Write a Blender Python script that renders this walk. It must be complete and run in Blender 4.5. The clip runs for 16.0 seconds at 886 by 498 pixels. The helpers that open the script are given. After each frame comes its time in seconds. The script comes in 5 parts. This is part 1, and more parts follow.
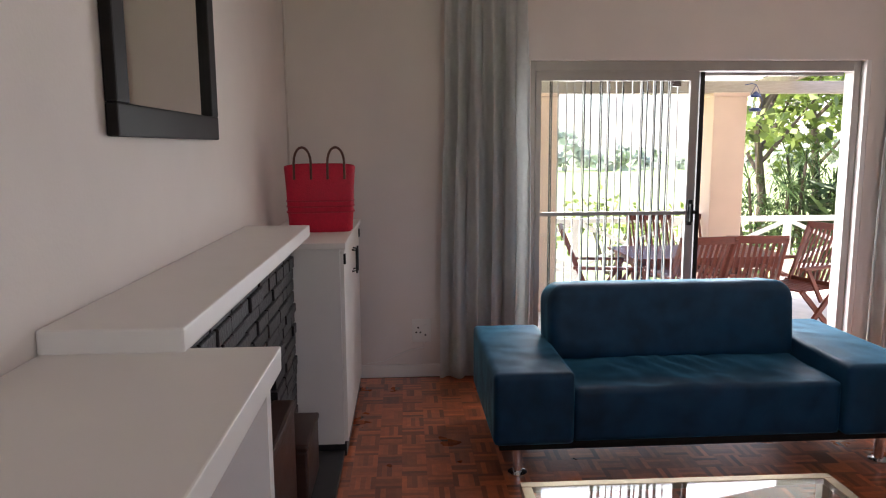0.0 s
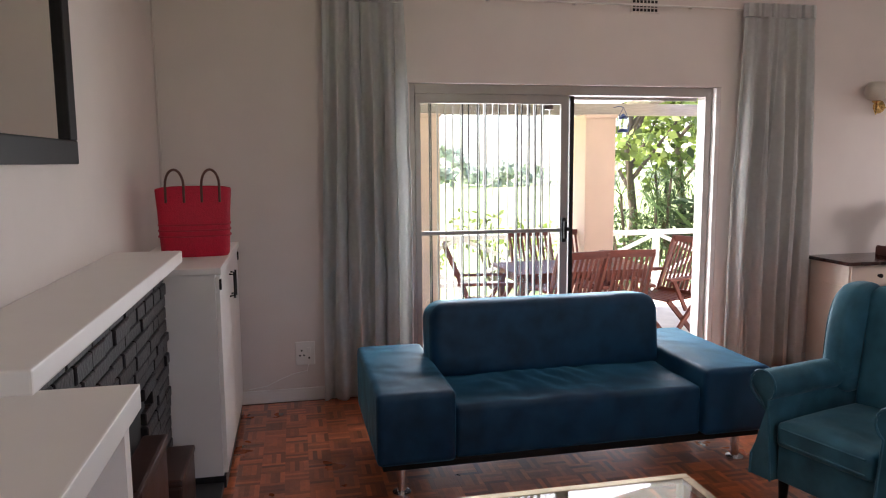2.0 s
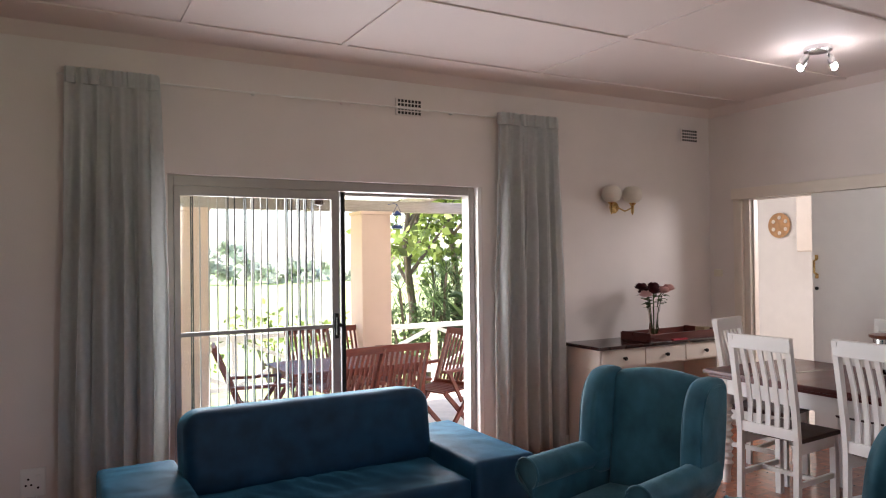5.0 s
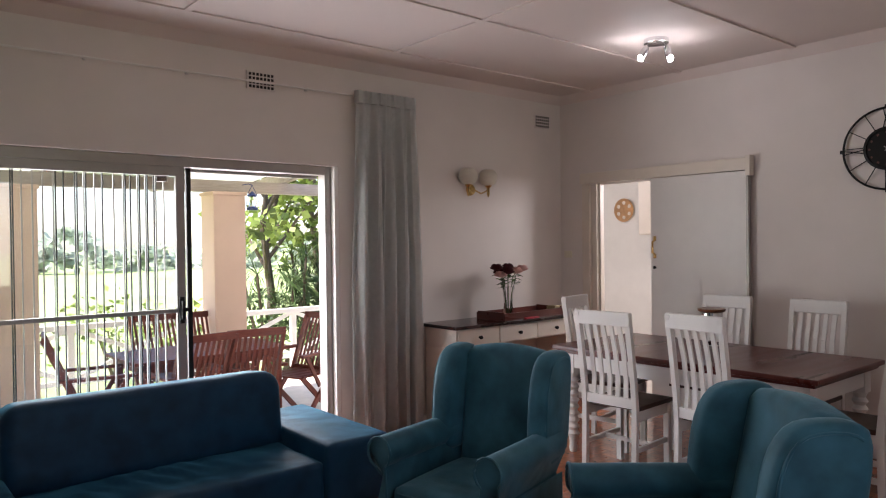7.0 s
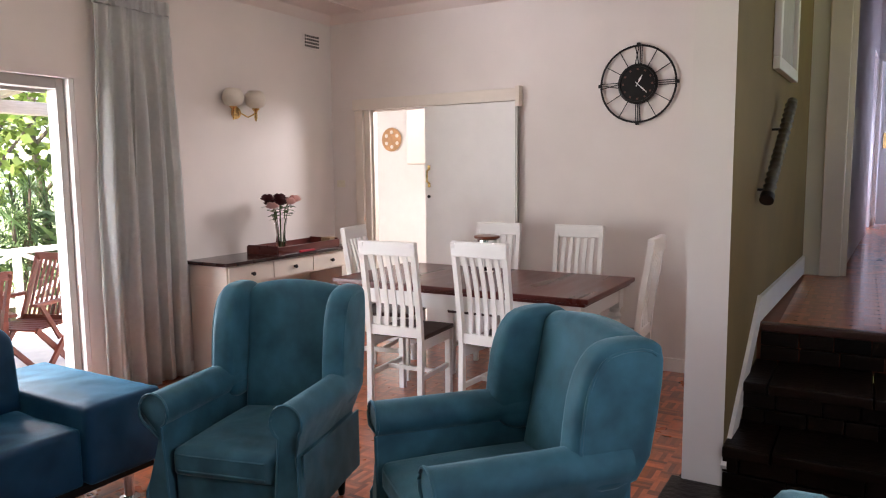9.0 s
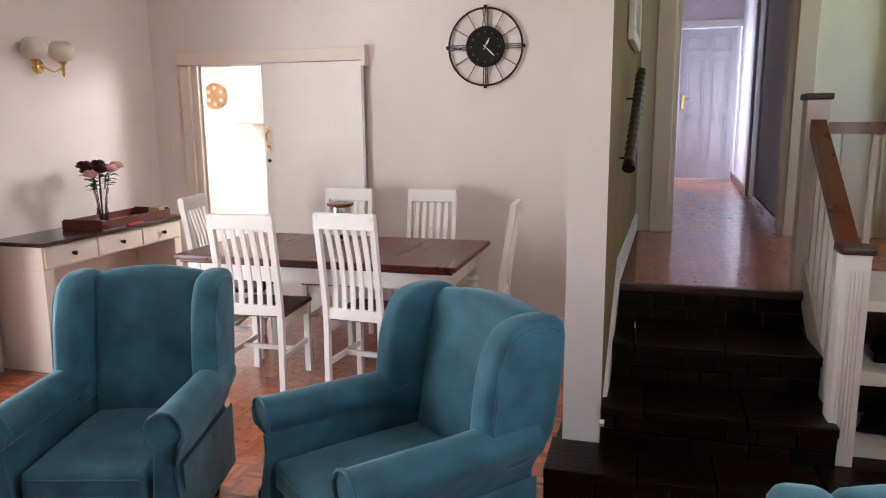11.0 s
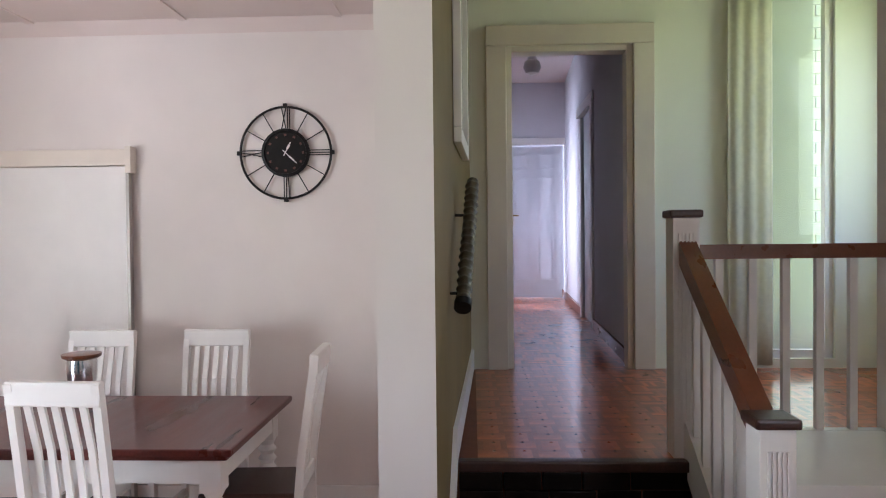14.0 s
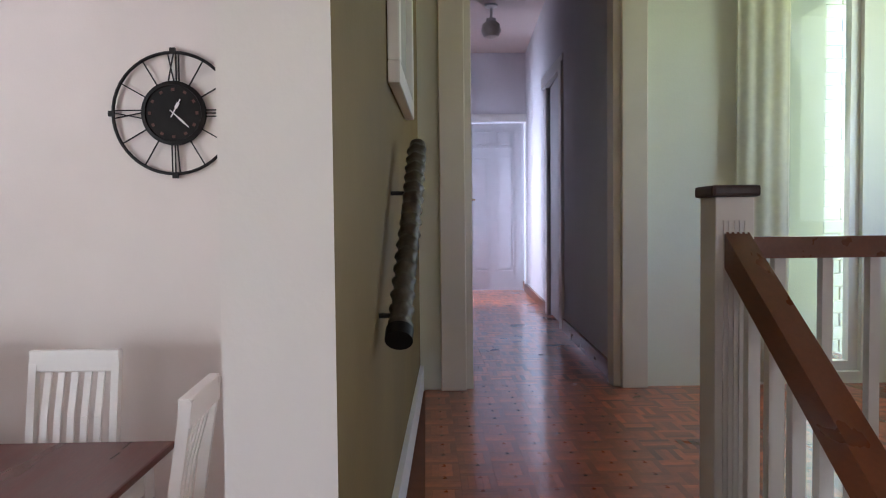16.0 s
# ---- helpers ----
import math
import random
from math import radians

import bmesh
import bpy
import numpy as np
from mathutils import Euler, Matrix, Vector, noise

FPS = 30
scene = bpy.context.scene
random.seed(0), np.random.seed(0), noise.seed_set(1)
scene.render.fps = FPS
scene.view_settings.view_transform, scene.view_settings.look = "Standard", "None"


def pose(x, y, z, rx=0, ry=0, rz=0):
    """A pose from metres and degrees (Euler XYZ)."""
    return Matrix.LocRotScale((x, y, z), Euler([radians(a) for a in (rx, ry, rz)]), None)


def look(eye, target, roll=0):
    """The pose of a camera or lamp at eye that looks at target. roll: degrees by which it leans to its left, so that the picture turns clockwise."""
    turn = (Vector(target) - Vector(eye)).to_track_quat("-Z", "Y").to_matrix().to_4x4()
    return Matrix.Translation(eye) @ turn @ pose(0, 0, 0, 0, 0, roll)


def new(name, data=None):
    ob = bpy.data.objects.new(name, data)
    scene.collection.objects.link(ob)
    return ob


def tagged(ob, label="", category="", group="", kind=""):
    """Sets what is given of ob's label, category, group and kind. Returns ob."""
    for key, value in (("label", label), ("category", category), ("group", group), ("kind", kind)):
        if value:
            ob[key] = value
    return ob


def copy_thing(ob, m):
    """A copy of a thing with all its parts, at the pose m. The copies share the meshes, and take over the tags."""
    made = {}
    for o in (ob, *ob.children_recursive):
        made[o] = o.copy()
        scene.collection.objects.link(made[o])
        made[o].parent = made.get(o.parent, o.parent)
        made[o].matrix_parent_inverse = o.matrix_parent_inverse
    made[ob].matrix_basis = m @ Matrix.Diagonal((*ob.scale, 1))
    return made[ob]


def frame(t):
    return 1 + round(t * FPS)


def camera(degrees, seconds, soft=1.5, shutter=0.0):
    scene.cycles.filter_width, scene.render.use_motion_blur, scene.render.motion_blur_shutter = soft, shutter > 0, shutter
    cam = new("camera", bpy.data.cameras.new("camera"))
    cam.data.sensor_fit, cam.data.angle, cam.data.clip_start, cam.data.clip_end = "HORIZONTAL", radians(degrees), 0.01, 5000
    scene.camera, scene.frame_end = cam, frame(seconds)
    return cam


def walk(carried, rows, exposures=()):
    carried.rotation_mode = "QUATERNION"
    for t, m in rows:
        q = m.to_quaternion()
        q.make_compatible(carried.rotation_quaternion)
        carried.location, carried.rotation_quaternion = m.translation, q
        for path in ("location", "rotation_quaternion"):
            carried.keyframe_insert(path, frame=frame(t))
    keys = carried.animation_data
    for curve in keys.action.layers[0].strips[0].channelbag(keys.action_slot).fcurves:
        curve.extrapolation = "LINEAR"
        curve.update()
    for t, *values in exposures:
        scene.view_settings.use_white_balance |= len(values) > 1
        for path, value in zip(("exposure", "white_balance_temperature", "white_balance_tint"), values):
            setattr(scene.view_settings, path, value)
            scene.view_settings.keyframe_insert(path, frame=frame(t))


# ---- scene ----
cam = camera(64.0, 16.0, soft=1.1)

PATH = [
    (0.0, look((-0.417, -0.256, 1.515), (-0.314, 1.721, 1.229), -0.35)),
    (0.5, look((-0.402, -0.267, 1.521), (-0.227, 1.705, 1.238), -0.44)),
    (1.0, look((-0.385, -0.276, 1.530), (-0.143, 1.690, 1.248), -0.41)),
    (1.5, look((-0.376, -0.277, 1.535), (-0.056, 1.678, 1.263), -0.39)),
    (2.0, look((-0.367, -0.287, 1.543), (0.041, 1.656, 1.300), -0.42)),
    (2.5, look((-0.367, -0.283, 1.546), (0.159, 1.639, 1.375), -0.41)),
    (3.0, look((-0.357, -0.283, 1.541), (0.283, 1.610, 1.453), -0.55)),
    (3.5, look((-0.330, -0.288, 1.541), (0.391, 1.578, 1.506), -0.67)),
    (6.0, look((-0.181, -0.195, 1.521), (0.951, 1.453, 1.552), -0.62)),
    (6.5, look((-0.167, -0.208, 1.509), (1.041, 1.386, 1.529), -0.62)),
    (7.0, look((-0.150, -0.215, 1.490), (1.129, 1.322, 1.469), -0.70)),
    (7.5, look((-0.110, -0.115, 1.486), (1.249, 1.325, 1.422), -0.66)),
    (8.0, look((-0.080, -0.075, 1.475), (1.386, 1.268, 1.370), -0.64)),
    (8.5, look((-0.075, -0.015, 1.460), (1.536, 1.158, 1.298), -0.60)),
    (11.0, look((-0.050, 0.383, 1.543), (1.845, 0.915, 1.190), -0.47)),
    (11.5, look((-0.077, 0.409, 1.534), (1.861, 0.766, 1.193), -0.37)),
    (12.0, look((-0.112, 0.433, 1.559), (1.850, 0.675, 1.258), -0.50)),
    (12.5, look((-0.112, 0.435, 1.544), (1.867, 0.631, 1.335), -0.53)),
    (13.0, look((0.000, 0.425, 1.540), (1.990, 0.585, 1.425), -0.60)),
    (13.5, look((0.450, 0.418, 1.570), (2.445, 0.541, 1.502), -0.60)),
    (14.0, look((0.951, 0.410, 1.571), (2.949, 0.492, 1.534), -0.60)),
    (14.5, look((1.321, 0.406, 1.573), (3.320, 0.465, 1.541), -0.60)),
    (15.0, look((1.571, 0.398, 1.573), (3.570, 0.422, 1.519), -0.60)),
    (15.5, look((1.751, 0.388, 1.576), (3.748, 0.357, 1.482), -0.60)),
    (16.0, look((1.881, 0.383, 1.576), (3.879, 0.336, 1.498), -0.60)),
]
EXPOSURES = [(0.0, 2.05, 6350, 20), (3.0, 2.15, 6350, 20), (6.0, 1.75, 6350, 19), (7.5, 1.58, 6300, 19), (8.5, 2.30, 6300, 19), (11.0, 2.80, 6350, 18), (13.0, 2.70, 6050, 16), (16.0, 2.65, 5850, 16)]
walk(cam, PATH, EXPOSURES)

# ---- world and lights ----
world = bpy.data.worlds.new("sky")
scene.world = world
world.use_nodes = True
wn = world.node_tree.nodes
sky = wn.new("ShaderNodeTexSky")
sky.sky_type = "NISHITA"
sky.sun_disc = False
sky.sun_elevation = radians(56)
sky.sun_rotation = radians(-70)
wn["Background"].inputs["Strength"].default_value = 0.15
world.node_tree.links.new(sky.outputs["Color"], wn["Background"].inputs["Color"])


def lamp(name, kind, energy, m, color=(1, 1, 1), **kw):
    data = bpy.data.lights.new(name, kind)
    data.energy, data.color = energy, color
    if kind == "AREA":
        data.shape = "RECTANGLE"
        data.size, data.size_y = kw["size"]
    if kind == "SUN":
        data.angle = radians(kw["angle"])
    if kind in ("POINT", "SPOT"):
        data.shadow_soft_size = kw["radius"]
    ob = new(name, data)
    ob.matrix_world = m
    return ob


HC_LAMP = 2.66
sun_dir = Vector((math.sin(radians(-70)) * math.cos(radians(56)), math.cos(radians(-70)) * math.cos(radians(56)), math.sin(radians(56))))
lamp("sun", "SUN", 5.0, look(sun_dir * 30, (0, 0, 0)), (1.0, 0.95, 0.86), angle=0.6)
# daylight at the openings and in the rooms beyond, with added fills
lamp("daylight_terrace", "AREA", 27, look((1.5, 4.72, 1.05), (2.9, 0, 0.75)), (0.95, 0.98, 1.0), size=(2.1, 1.9))
# fill lamp at the unseen back window, added to light the room's north side
lamp("fill_back_window", "AREA", 2.4, look((0.95, -1.22, 1.65), (1.3, 4, 0.9)), (0.98, 0.97, 0.96), size=(0.8, 1.3))
lamp("daylight_landing", "AREA", 0.5, look((5.62, -1.63, 1.85), (4.0, -1.0, 1.5)), (0.93, 1.0, 0.90), size=(0.42, 2.0))
# fill lamp in an unseen, added side opening, brightens the landing
lamp("fill_landing_side", "AREA", 0.75, look((4.75, -2.28, 2.25), (4.75, 0.4, 1.5)), (0.93, 1.0, 0.90), size=(0.9, 1.3))
lamp("daylight_kitchen", "AREA", 11, look((6.4, 2.75, 2.1), (5.6, 4.6, 1.1)), (1.0, 0.98, 0.95), size=(0.6, 0.6))
# added fill without a window, whitens the kitchen wall in view
lamp("fill_kitchen_side", "AREA", 5.5, look((5.75, 5.2, 2.4), (7.1, 4.5, 1.1)), (1.0, 0.98, 0.95), size=(0.6, 0.9))
lamp("daylight_bedroom", "AREA", 12, look((11.6, 0.9, 2.0), (10.6, -0.3, 1.6)), (0.72, 0.82, 1.0), size=(0.8, 1.0))
lamp("daylight_corridor", "AREA", 8.0, look((9.65, 0.55, 1.95), (8.5, -0.7, 1.5)), (0.78, 0.84, 1.0), size=(0.7, 1.5))

lamp("ceiling_spot_bulb", "POINT", 0.55, pose(4.14, 2.48, HC_LAMP), (0.95, 0.98, 1.0), radius=0.06)
lamp("ceiling_spot_bulb", "POINT", 0.55, pose(3.97, 2.62, HC_LAMP), (0.95, 0.98, 1.0), radius=0.06)

# ---- materials ----


def material(name, color, rough=0.5, metal=0.0, vary=0.12, grain=18.0, bump=0.15, fine=220.0, spec=0.5, stretch=(1, 1, 1), per="", **extra):
    mat = bpy.data.materials.new(name)
    mat.use_nodes = True
    nt = mat.node_tree
    n, link = nt.nodes, nt.links.new
    b = n["Principled BSDF"]
    b.inputs["Metallic"].default_value = metal
    b.inputs["Specular IOR Level"].default_value = spec
    co = n.new("ShaderNodeTexCoord")
    mp = n.new("ShaderNodeMapping")
    mp.inputs["Scale"].default_value = stretch
    link(co.outputs["Object"], mp.inputs["Vector"])
    big, small = n.new("ShaderNodeTexNoise"), n.new("ShaderNodeTexNoise")
    big.inputs["Scale"].default_value, small.inputs["Scale"].default_value = grain * 0.12, grain
    big.inputs["Detail"].default_value, small.inputs["Detail"].default_value = 4, 6
    for t in (big, small):
        link(mp.outputs["Vector"], t.inputs["Vector"])
    add = n.new("ShaderNodeMath")
    add.operation = "ADD"
    link(big.outputs["Fac"], add.inputs[0])
    link(small.outputs["Fac"], add.inputs[1])
    half = n.new("ShaderNodeMapRange")
    half.inputs["From Min"].default_value, half.inputs["From Max"].default_value = 0.6, 1.4
    half.inputs["To Min"].default_value, half.inputs["To Max"].default_value = 1 - vary, 1 + vary
    link(add.outputs[0], half.inputs["Value"])
    value = half.outputs["Result"]
    if per:
        rnd = n.new("ShaderNodeObjectInfo" if per == "object" else "ShaderNodeNewGeometry")
        rr = n.new("ShaderNodeMapRange")
        rr.inputs["To Min"].default_value, rr.inputs["To Max"].default_value = extra.get("low", 0.6), extra.get("high", 1.4)
        link(rnd.outputs["Random" if per == "object" else "Random Per Island"], rr.inputs["Value"])
        if per == "island":
            whole = n.new("ShaderNodeObjectInfo")
            rw = n.new("ShaderNodeMapRange")
            rw.inputs["To Min"].default_value, rw.inputs["To Max"].default_value = 0.82, 1.18
            link(whole.outputs["Random"], rw.inputs["Value"])
            both = n.new("ShaderNodeMath")
            both.operation = "MULTIPLY"
            link(value, both.inputs[0])
            link(rw.outputs["Result"], both.inputs[1])
            value = both.outputs[0]
        mul = n.new("ShaderNodeMath")
        mul.operation = "MULTIPLY"
        link(value, mul.inputs[0])
        link(rr.outputs["Result"], mul.inputs[1])
        value = mul.outputs[0]
    mix = n.new("ShaderNodeVectorMath")
    mix.operation = "SCALE"
    mix.inputs[0].default_value = color
    link(value, mix.inputs["Scale"])
    link(mix.outputs["Vector"], b.inputs["Base Color"])
    ro = n.new("ShaderNodeMapRange")
    ro.inputs["To Min"].default_value, ro.inputs["To Max"].default_value = max(rough - 0.1, 0.02), min(rough + 0.1, 1.0)
    link(big.outputs["Fac"], ro.inputs["Value"])
    link(ro.outputs["Result"], b.inputs["Roughness"])
    if bump:
        f = n.new("ShaderNodeTexNoise")
        f.inputs["Scale"].default_value, f.inputs["Detail"].default_value = fine, 3
        link(mp.outputs["Vector"], f.inputs["Vector"])
        bp = n.new("ShaderNodeBump")
        bp.inputs["Strength"].default_value, bp.inputs["Distance"].default_value = bump, extra.get("deep", 0.002)
        link(f.outputs["Fac"], bp.inputs["Height"])
        if "fold" in extra:
            soft_noise, soft_bump = n.new("ShaderNodeTexNoise"), n.new("ShaderNodeBump")
            soft_noise.inputs["Scale"].default_value, soft_noise.inputs["Detail"].default_value = 4.5, 1
            soft_noise.inputs["Distortion"].default_value = 0.3
            soft_bump.inputs["Strength"].default_value, soft_bump.inputs["Distance"].default_value = extra["fold"], 0.05
            link(co.outputs["Object"], soft_noise.inputs["Vector"])
            link(soft_noise.outputs["Fac"], soft_bump.inputs["Height"])
            link(soft_bump.outputs["Normal"], bp.inputs["Normal"])
        link(bp.outputs["Normal"], b.inputs["Normal"])
    if "sheen" in extra:
        b.inputs["Sheen Weight"].default_value = extra["sheen"]
        b.inputs["Sheen Roughness"].default_value = 0.35
        b.inputs["Sheen Tint"].default_value = (*extra["sheen_tint"], 1)
    if "coat" in extra:
        b.inputs["Coat Weight"].default_value = extra["coat"]
        b.inputs["Coat Roughness"].default_value = extra.get("coat_rough", 0.1)
    if "emit" in extra:
        b.inputs["Emission Color"].default_value = (*color, 1)
        b.inputs["Emission Strength"].default_value = extra["emit"]
    if "through" in extra:
        b.inputs["Transmission Weight"].default_value = extra["through"]
    if "leaf" in extra:
        b.inputs["Subsurface Weight"].default_value = 0.0
        tr = n.new("ShaderNodeBsdfTranslucent")
        link(mix.outputs["Vector"], tr.inputs["Color"])
        ms = n.new("ShaderNodeMixShader")
        ms.inputs[0].default_value = extra["leaf"]
        link(b.outputs[0], ms.inputs[1])
        link(tr.outputs[0], ms.inputs[2])
        link(ms.outputs[0], n["Material Output"].inputs["Surface"])
    return mat


PLASTER = material("plaster_cream", (0.72, 0.655, 0.61), 0.75, vary=0.06, grain=3, bump=0.25, fine=90)
CEIL = material("ceiling_paint", (0.70, 0.60, 0.55), 0.7, vary=0.03, grain=3, bump=0.1, fine=60)
OCHRE = material("plaster_ochre", (0.185, 0.125, 0.045), 0.7, vary=0.22, grain=3, bump=0.25, fine=80)
PALEGREEN = material("plaster_pale", (0.78, 0.78, 0.68), 0.75, vary=0.04, grain=3, bump=0.2, fine=90)
LILAC = material("plaster_grey", (0.64, 0.62, 0.64), 0.75, vary=0.04, grain=3, bump=0.2, fine=90)
WHITE = material("white_paint", (0.78, 0.75, 0.71), 0.42, vary=0.04, grain=8, bump=0.06, fine=120)
GLOSSWHITE = material("white_gloss_paint", (0.80, 0.77, 0.73), 0.45, vary=0.03, grain=6, bump=0.04)
WARMWHITE = material("warm_white_paint", (0.72, 0.64, 0.55), 0.4, vary=0.05, grain=7, bump=0.06)
TEAL_DARK = material("teal_velvet_dark", (0.005, 0.040, 0.085), 0.55, spec=0.3, vary=0.5, grain=9, bump=0.25, fine=500, fold=0.5, sheen=0.8, sheen_tint=(0.12, 0.48, 0.70))
TEAL = material("teal_velvet", (0.042, 0.140, 0.188), 0.6, spec=0.2, vary=0.5, grain=8, bump=0.25, fine=500, fold=0.38, sheen=0.55, sheen_tint=(0.42, 0.66, 0.74))
GREYCLOTH = material("grey_lining_cloth", (0.45, 0.42, 0.39), 0.8, vary=0.1, grain=20)
MAHOGANY = material("mahogany", (0.095, 0.020, 0.015), 0.30, spec=0.3, vary=0.3, grain=10, stretch=(1, 8, 8), bump=0.05, coat=0.15)
DARKWOOD = material("dark_wood", (0.045, 0.018, 0.012), 0.35, vary=0.35, grain=12, stretch=(1, 8, 8), bump=0.1)
RAILWOOD = material("varnished_wood", (0.15, 0.042, 0.014), 0.3, vary=0.18, grain=14, stretch=(2, 8, 8), bump=0.06, coat=0.4)
BLACKFRAME = material("black_frame", (0.009, 0.007, 0.006), 0.5, spec=0.2, vary=0.4, grain=20, bump=0.1)
BLACKSTEEL = material("black_steel", (0.015, 0.013, 0.012), 0.45, metal=0.6, vary=0.3, bump=0.1)
CHROME = material("chrome", (0.75, 0.75, 0.76), 0.15, metal=1.0, vary=0.03, bump=0)
ALU = material("aluminium_frame", (0.36, 0.33, 0.30), 0.42, metal=0.4, vary=0.06, bump=0.05)
BRASS = material("brass", (0.62, 0.42, 0.16), 0.25, metal=1.0, vary=0.1, bump=0)
STONE = material("black_slate", (0.014, 0.012, 0.012), 0.35, spec=0.3, vary=0.5, grain=25, bump=0.8, fine=60, per="object", low=0.5, high=1.7, deep=0.003)
HEARTH = material("hearth_black", (0.018, 0.017, 0.017), 0.4, vary=0.4, grain=20, bump=0.3)
STAIR = material("dark_stone_stair", (0.007, 0.0035, 0.002), 0.36, spec=0.18, vary=0.55, grain=12, bump=0.5, fine=40, deep=0.006, per="object", low=0.6, high=1.5)
JOINT = material("stair_joint", (0.012, 0.008, 0.006), 0.8, vary=0.3)
PARQUET = material("parquet", (0.37, 0.098, 0.034), 0.30, vary=0.30, grain=30, stretch=(1, 1, 1), bump=0.12, per="island", low=0.45, high=1.65, coat=0.7, coat_rough=0.12)
SUBFLOOR = material("parquet_joint", (0.16, 0.05, 0.02), 0.6, vary=0.2)
CURTAIN = material("grey_curtain", (0.72, 0.73, 0.71), 0.85, vary=0.08, grain=30, bump=0.3, fine=700, leaf=0.58)
BAG = material("red_woven_bag", (0.52, 0.004, 0.030), 0.6, vary=0.15, grain=60, bump=0.8, fine=160, deep=0.004)
BAGBAND = material("crimson_band", (0.40, 0.003, 0.022), 0.6, vary=0.15, grain=60, bump=0.8, fine=160, deep=0.004)
LEATHER = material("brown_leather", (0.10, 0.035, 0.02), 0.5)
PLASTIC = material("white_plastic", (0.78, 0.76, 0.72), 0.35, vary=0.02, bump=0)
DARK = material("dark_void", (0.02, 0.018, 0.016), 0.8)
REDWOOD = material("red_hardwood", (0.17, 0.036, 0.020), 0.5, vary=0.3, grain=20, stretch=(1, 6, 6), bump=0.15)
PEACH = material("peach_render", (0.72, 0.52, 0.40), 0.8, vary=0.05, grain=4, bump=0.3)
PAVING = material("terrace_paving", (0.62, 0.56, 0.50), 0.7, vary=0.15, grain=8, bump=0.3)
BEAM = material("grey_timber", (0.42, 0.36, 0.30), 0.7, vary=0.2, grain=14, stretch=(1, 8, 8))
ROOFSHEET = material("translucent_roof_sheet", (0.75, 0.75, 0.70), 0.5, leaf=0.5)
LEAF = material("leaf_green", (0.20, 0.25, 0.06), 0.5, vary=0.3, grain=3, bump=0, per="island", low=0.4, high=1.9, leaf=0.45)
LEAFDARK = material("leaf_dark", (0.07, 0.11, 0.035), 0.5, vary=0.3, grain=3, bump=0, per="island", low=0.4, high=1.8, leaf=0.35)
BARK = material("bark", (0.12, 0.085, 0.06), 0.9, vary=0.3, grain=20, bump=0.6)
# distant haze and glare are mixed into this pale leaf colour
HAZELEAF = material("haze_pale_leaf", (0.60, 0.64, 0.55), 0.7, vary=0.3, grain=1, bump=0, per="island", low=0.6, high=1.5, leaf=0.4)
GRASS = material("lawn", (0.34, 0.42, 0.16), 0.8, vary=0.4, grain=30, bump=0.5, fine=60)
ROSE_DARK = material("rose_dark_red", (0.055, 0.002, 0.006), 0.6, vary=0.3)
ROSE_PALE = material("rose_pale_pink", (0.75, 0.45, 0.40), 0.6, vary=0.15)
CURTAIN_BEIGE = material("beige_curtain", (0.76, 0.73, 0.62), 0.85, vary=0.1, grain=30, bump=0.3, fine=500, leaf=0.5)
PALEBRASS = material("pale_brass", (0.40, 0.32, 0.20), 0.4, metal=0.7, vary=0.1, bump=0)
GOLD = material("gold_frame", (0.30, 0.15, 0.035), 0.4, metal=0.5, vary=0.5, grain=40, bump=0.9, fine=80, deep=0.006)
RUG = material("dark_tapestry", (0.05, 0.04, 0.04), 0.8, vary=0.6, grain=60)
BRICKPAINT = material("white_brick", (0.70, 0.68, 0.62), 0.8, vary=0.1, grain=10, bump=0.5, per="object", low=0.8, high=1.15)
PEBBLE = material("grey_cream_render", (0.52, 0.51, 0.44), 0.85, vary=0.12, grain=6, bump=0.4)
LANTERN = material("blue_enamel", (0.025, 0.045, 0.16), 0.35, vary=0.2, bump=0.05)
CLOTHDARK = material("black_cloth", (0.007, 0.006, 0.007), 0.9, spec=0.05, vary=0.3)
MARBLEDARK = material("dark_mottled_top", (0.030, 0.011, 0.009), 0.15, vary=0.7, grain=25, bump=0)
DOORWHITE = material("white_panel_door", (0.66, 0.67, 0.70), 0.4, vary=0.03, grain=8, bump=0.05)
ANTIQUE = material("carved_wood_grey", (0.10, 0.085, 0.065), 0.4, metal=0.6, vary=0.4, grain=40, bump=0.4)
PLATEMAT = material("painted_plate_tan", (0.45, 0.24, 0.10), 0.5, vary=0.3, grain=30)
CREAMPLASTIC = material("cream_plastic", (0.72, 0.66, 0.52), 0.4, vary=0.03, bump=0)
BULB = material("lit_bulb", (1.0, 0.97, 0.92), 0.3, vary=0.0, bump=0, emit=18.0)
FROSTED = material("frosted_shade", (0.72, 0.66, 0.56), 0.35, vary=0.08, grain=30, bump=0.3, fine=120, through=0.25)


def glass_material(name, tint, rough):
    mat = bpy.data.materials.new(name)
    mat.use_nodes = True
    nt = mat.node_tree
    b = nt.nodes["Principled BSDF"]
    b.inputs["Base Color"].default_value = (*tint, 1)
    b.inputs["Roughness"].default_value = rough
    b.inputs["Transmission Weight"].default_value = 1.0
    b.inputs["IOR"].default_value = 1.45
    return mat


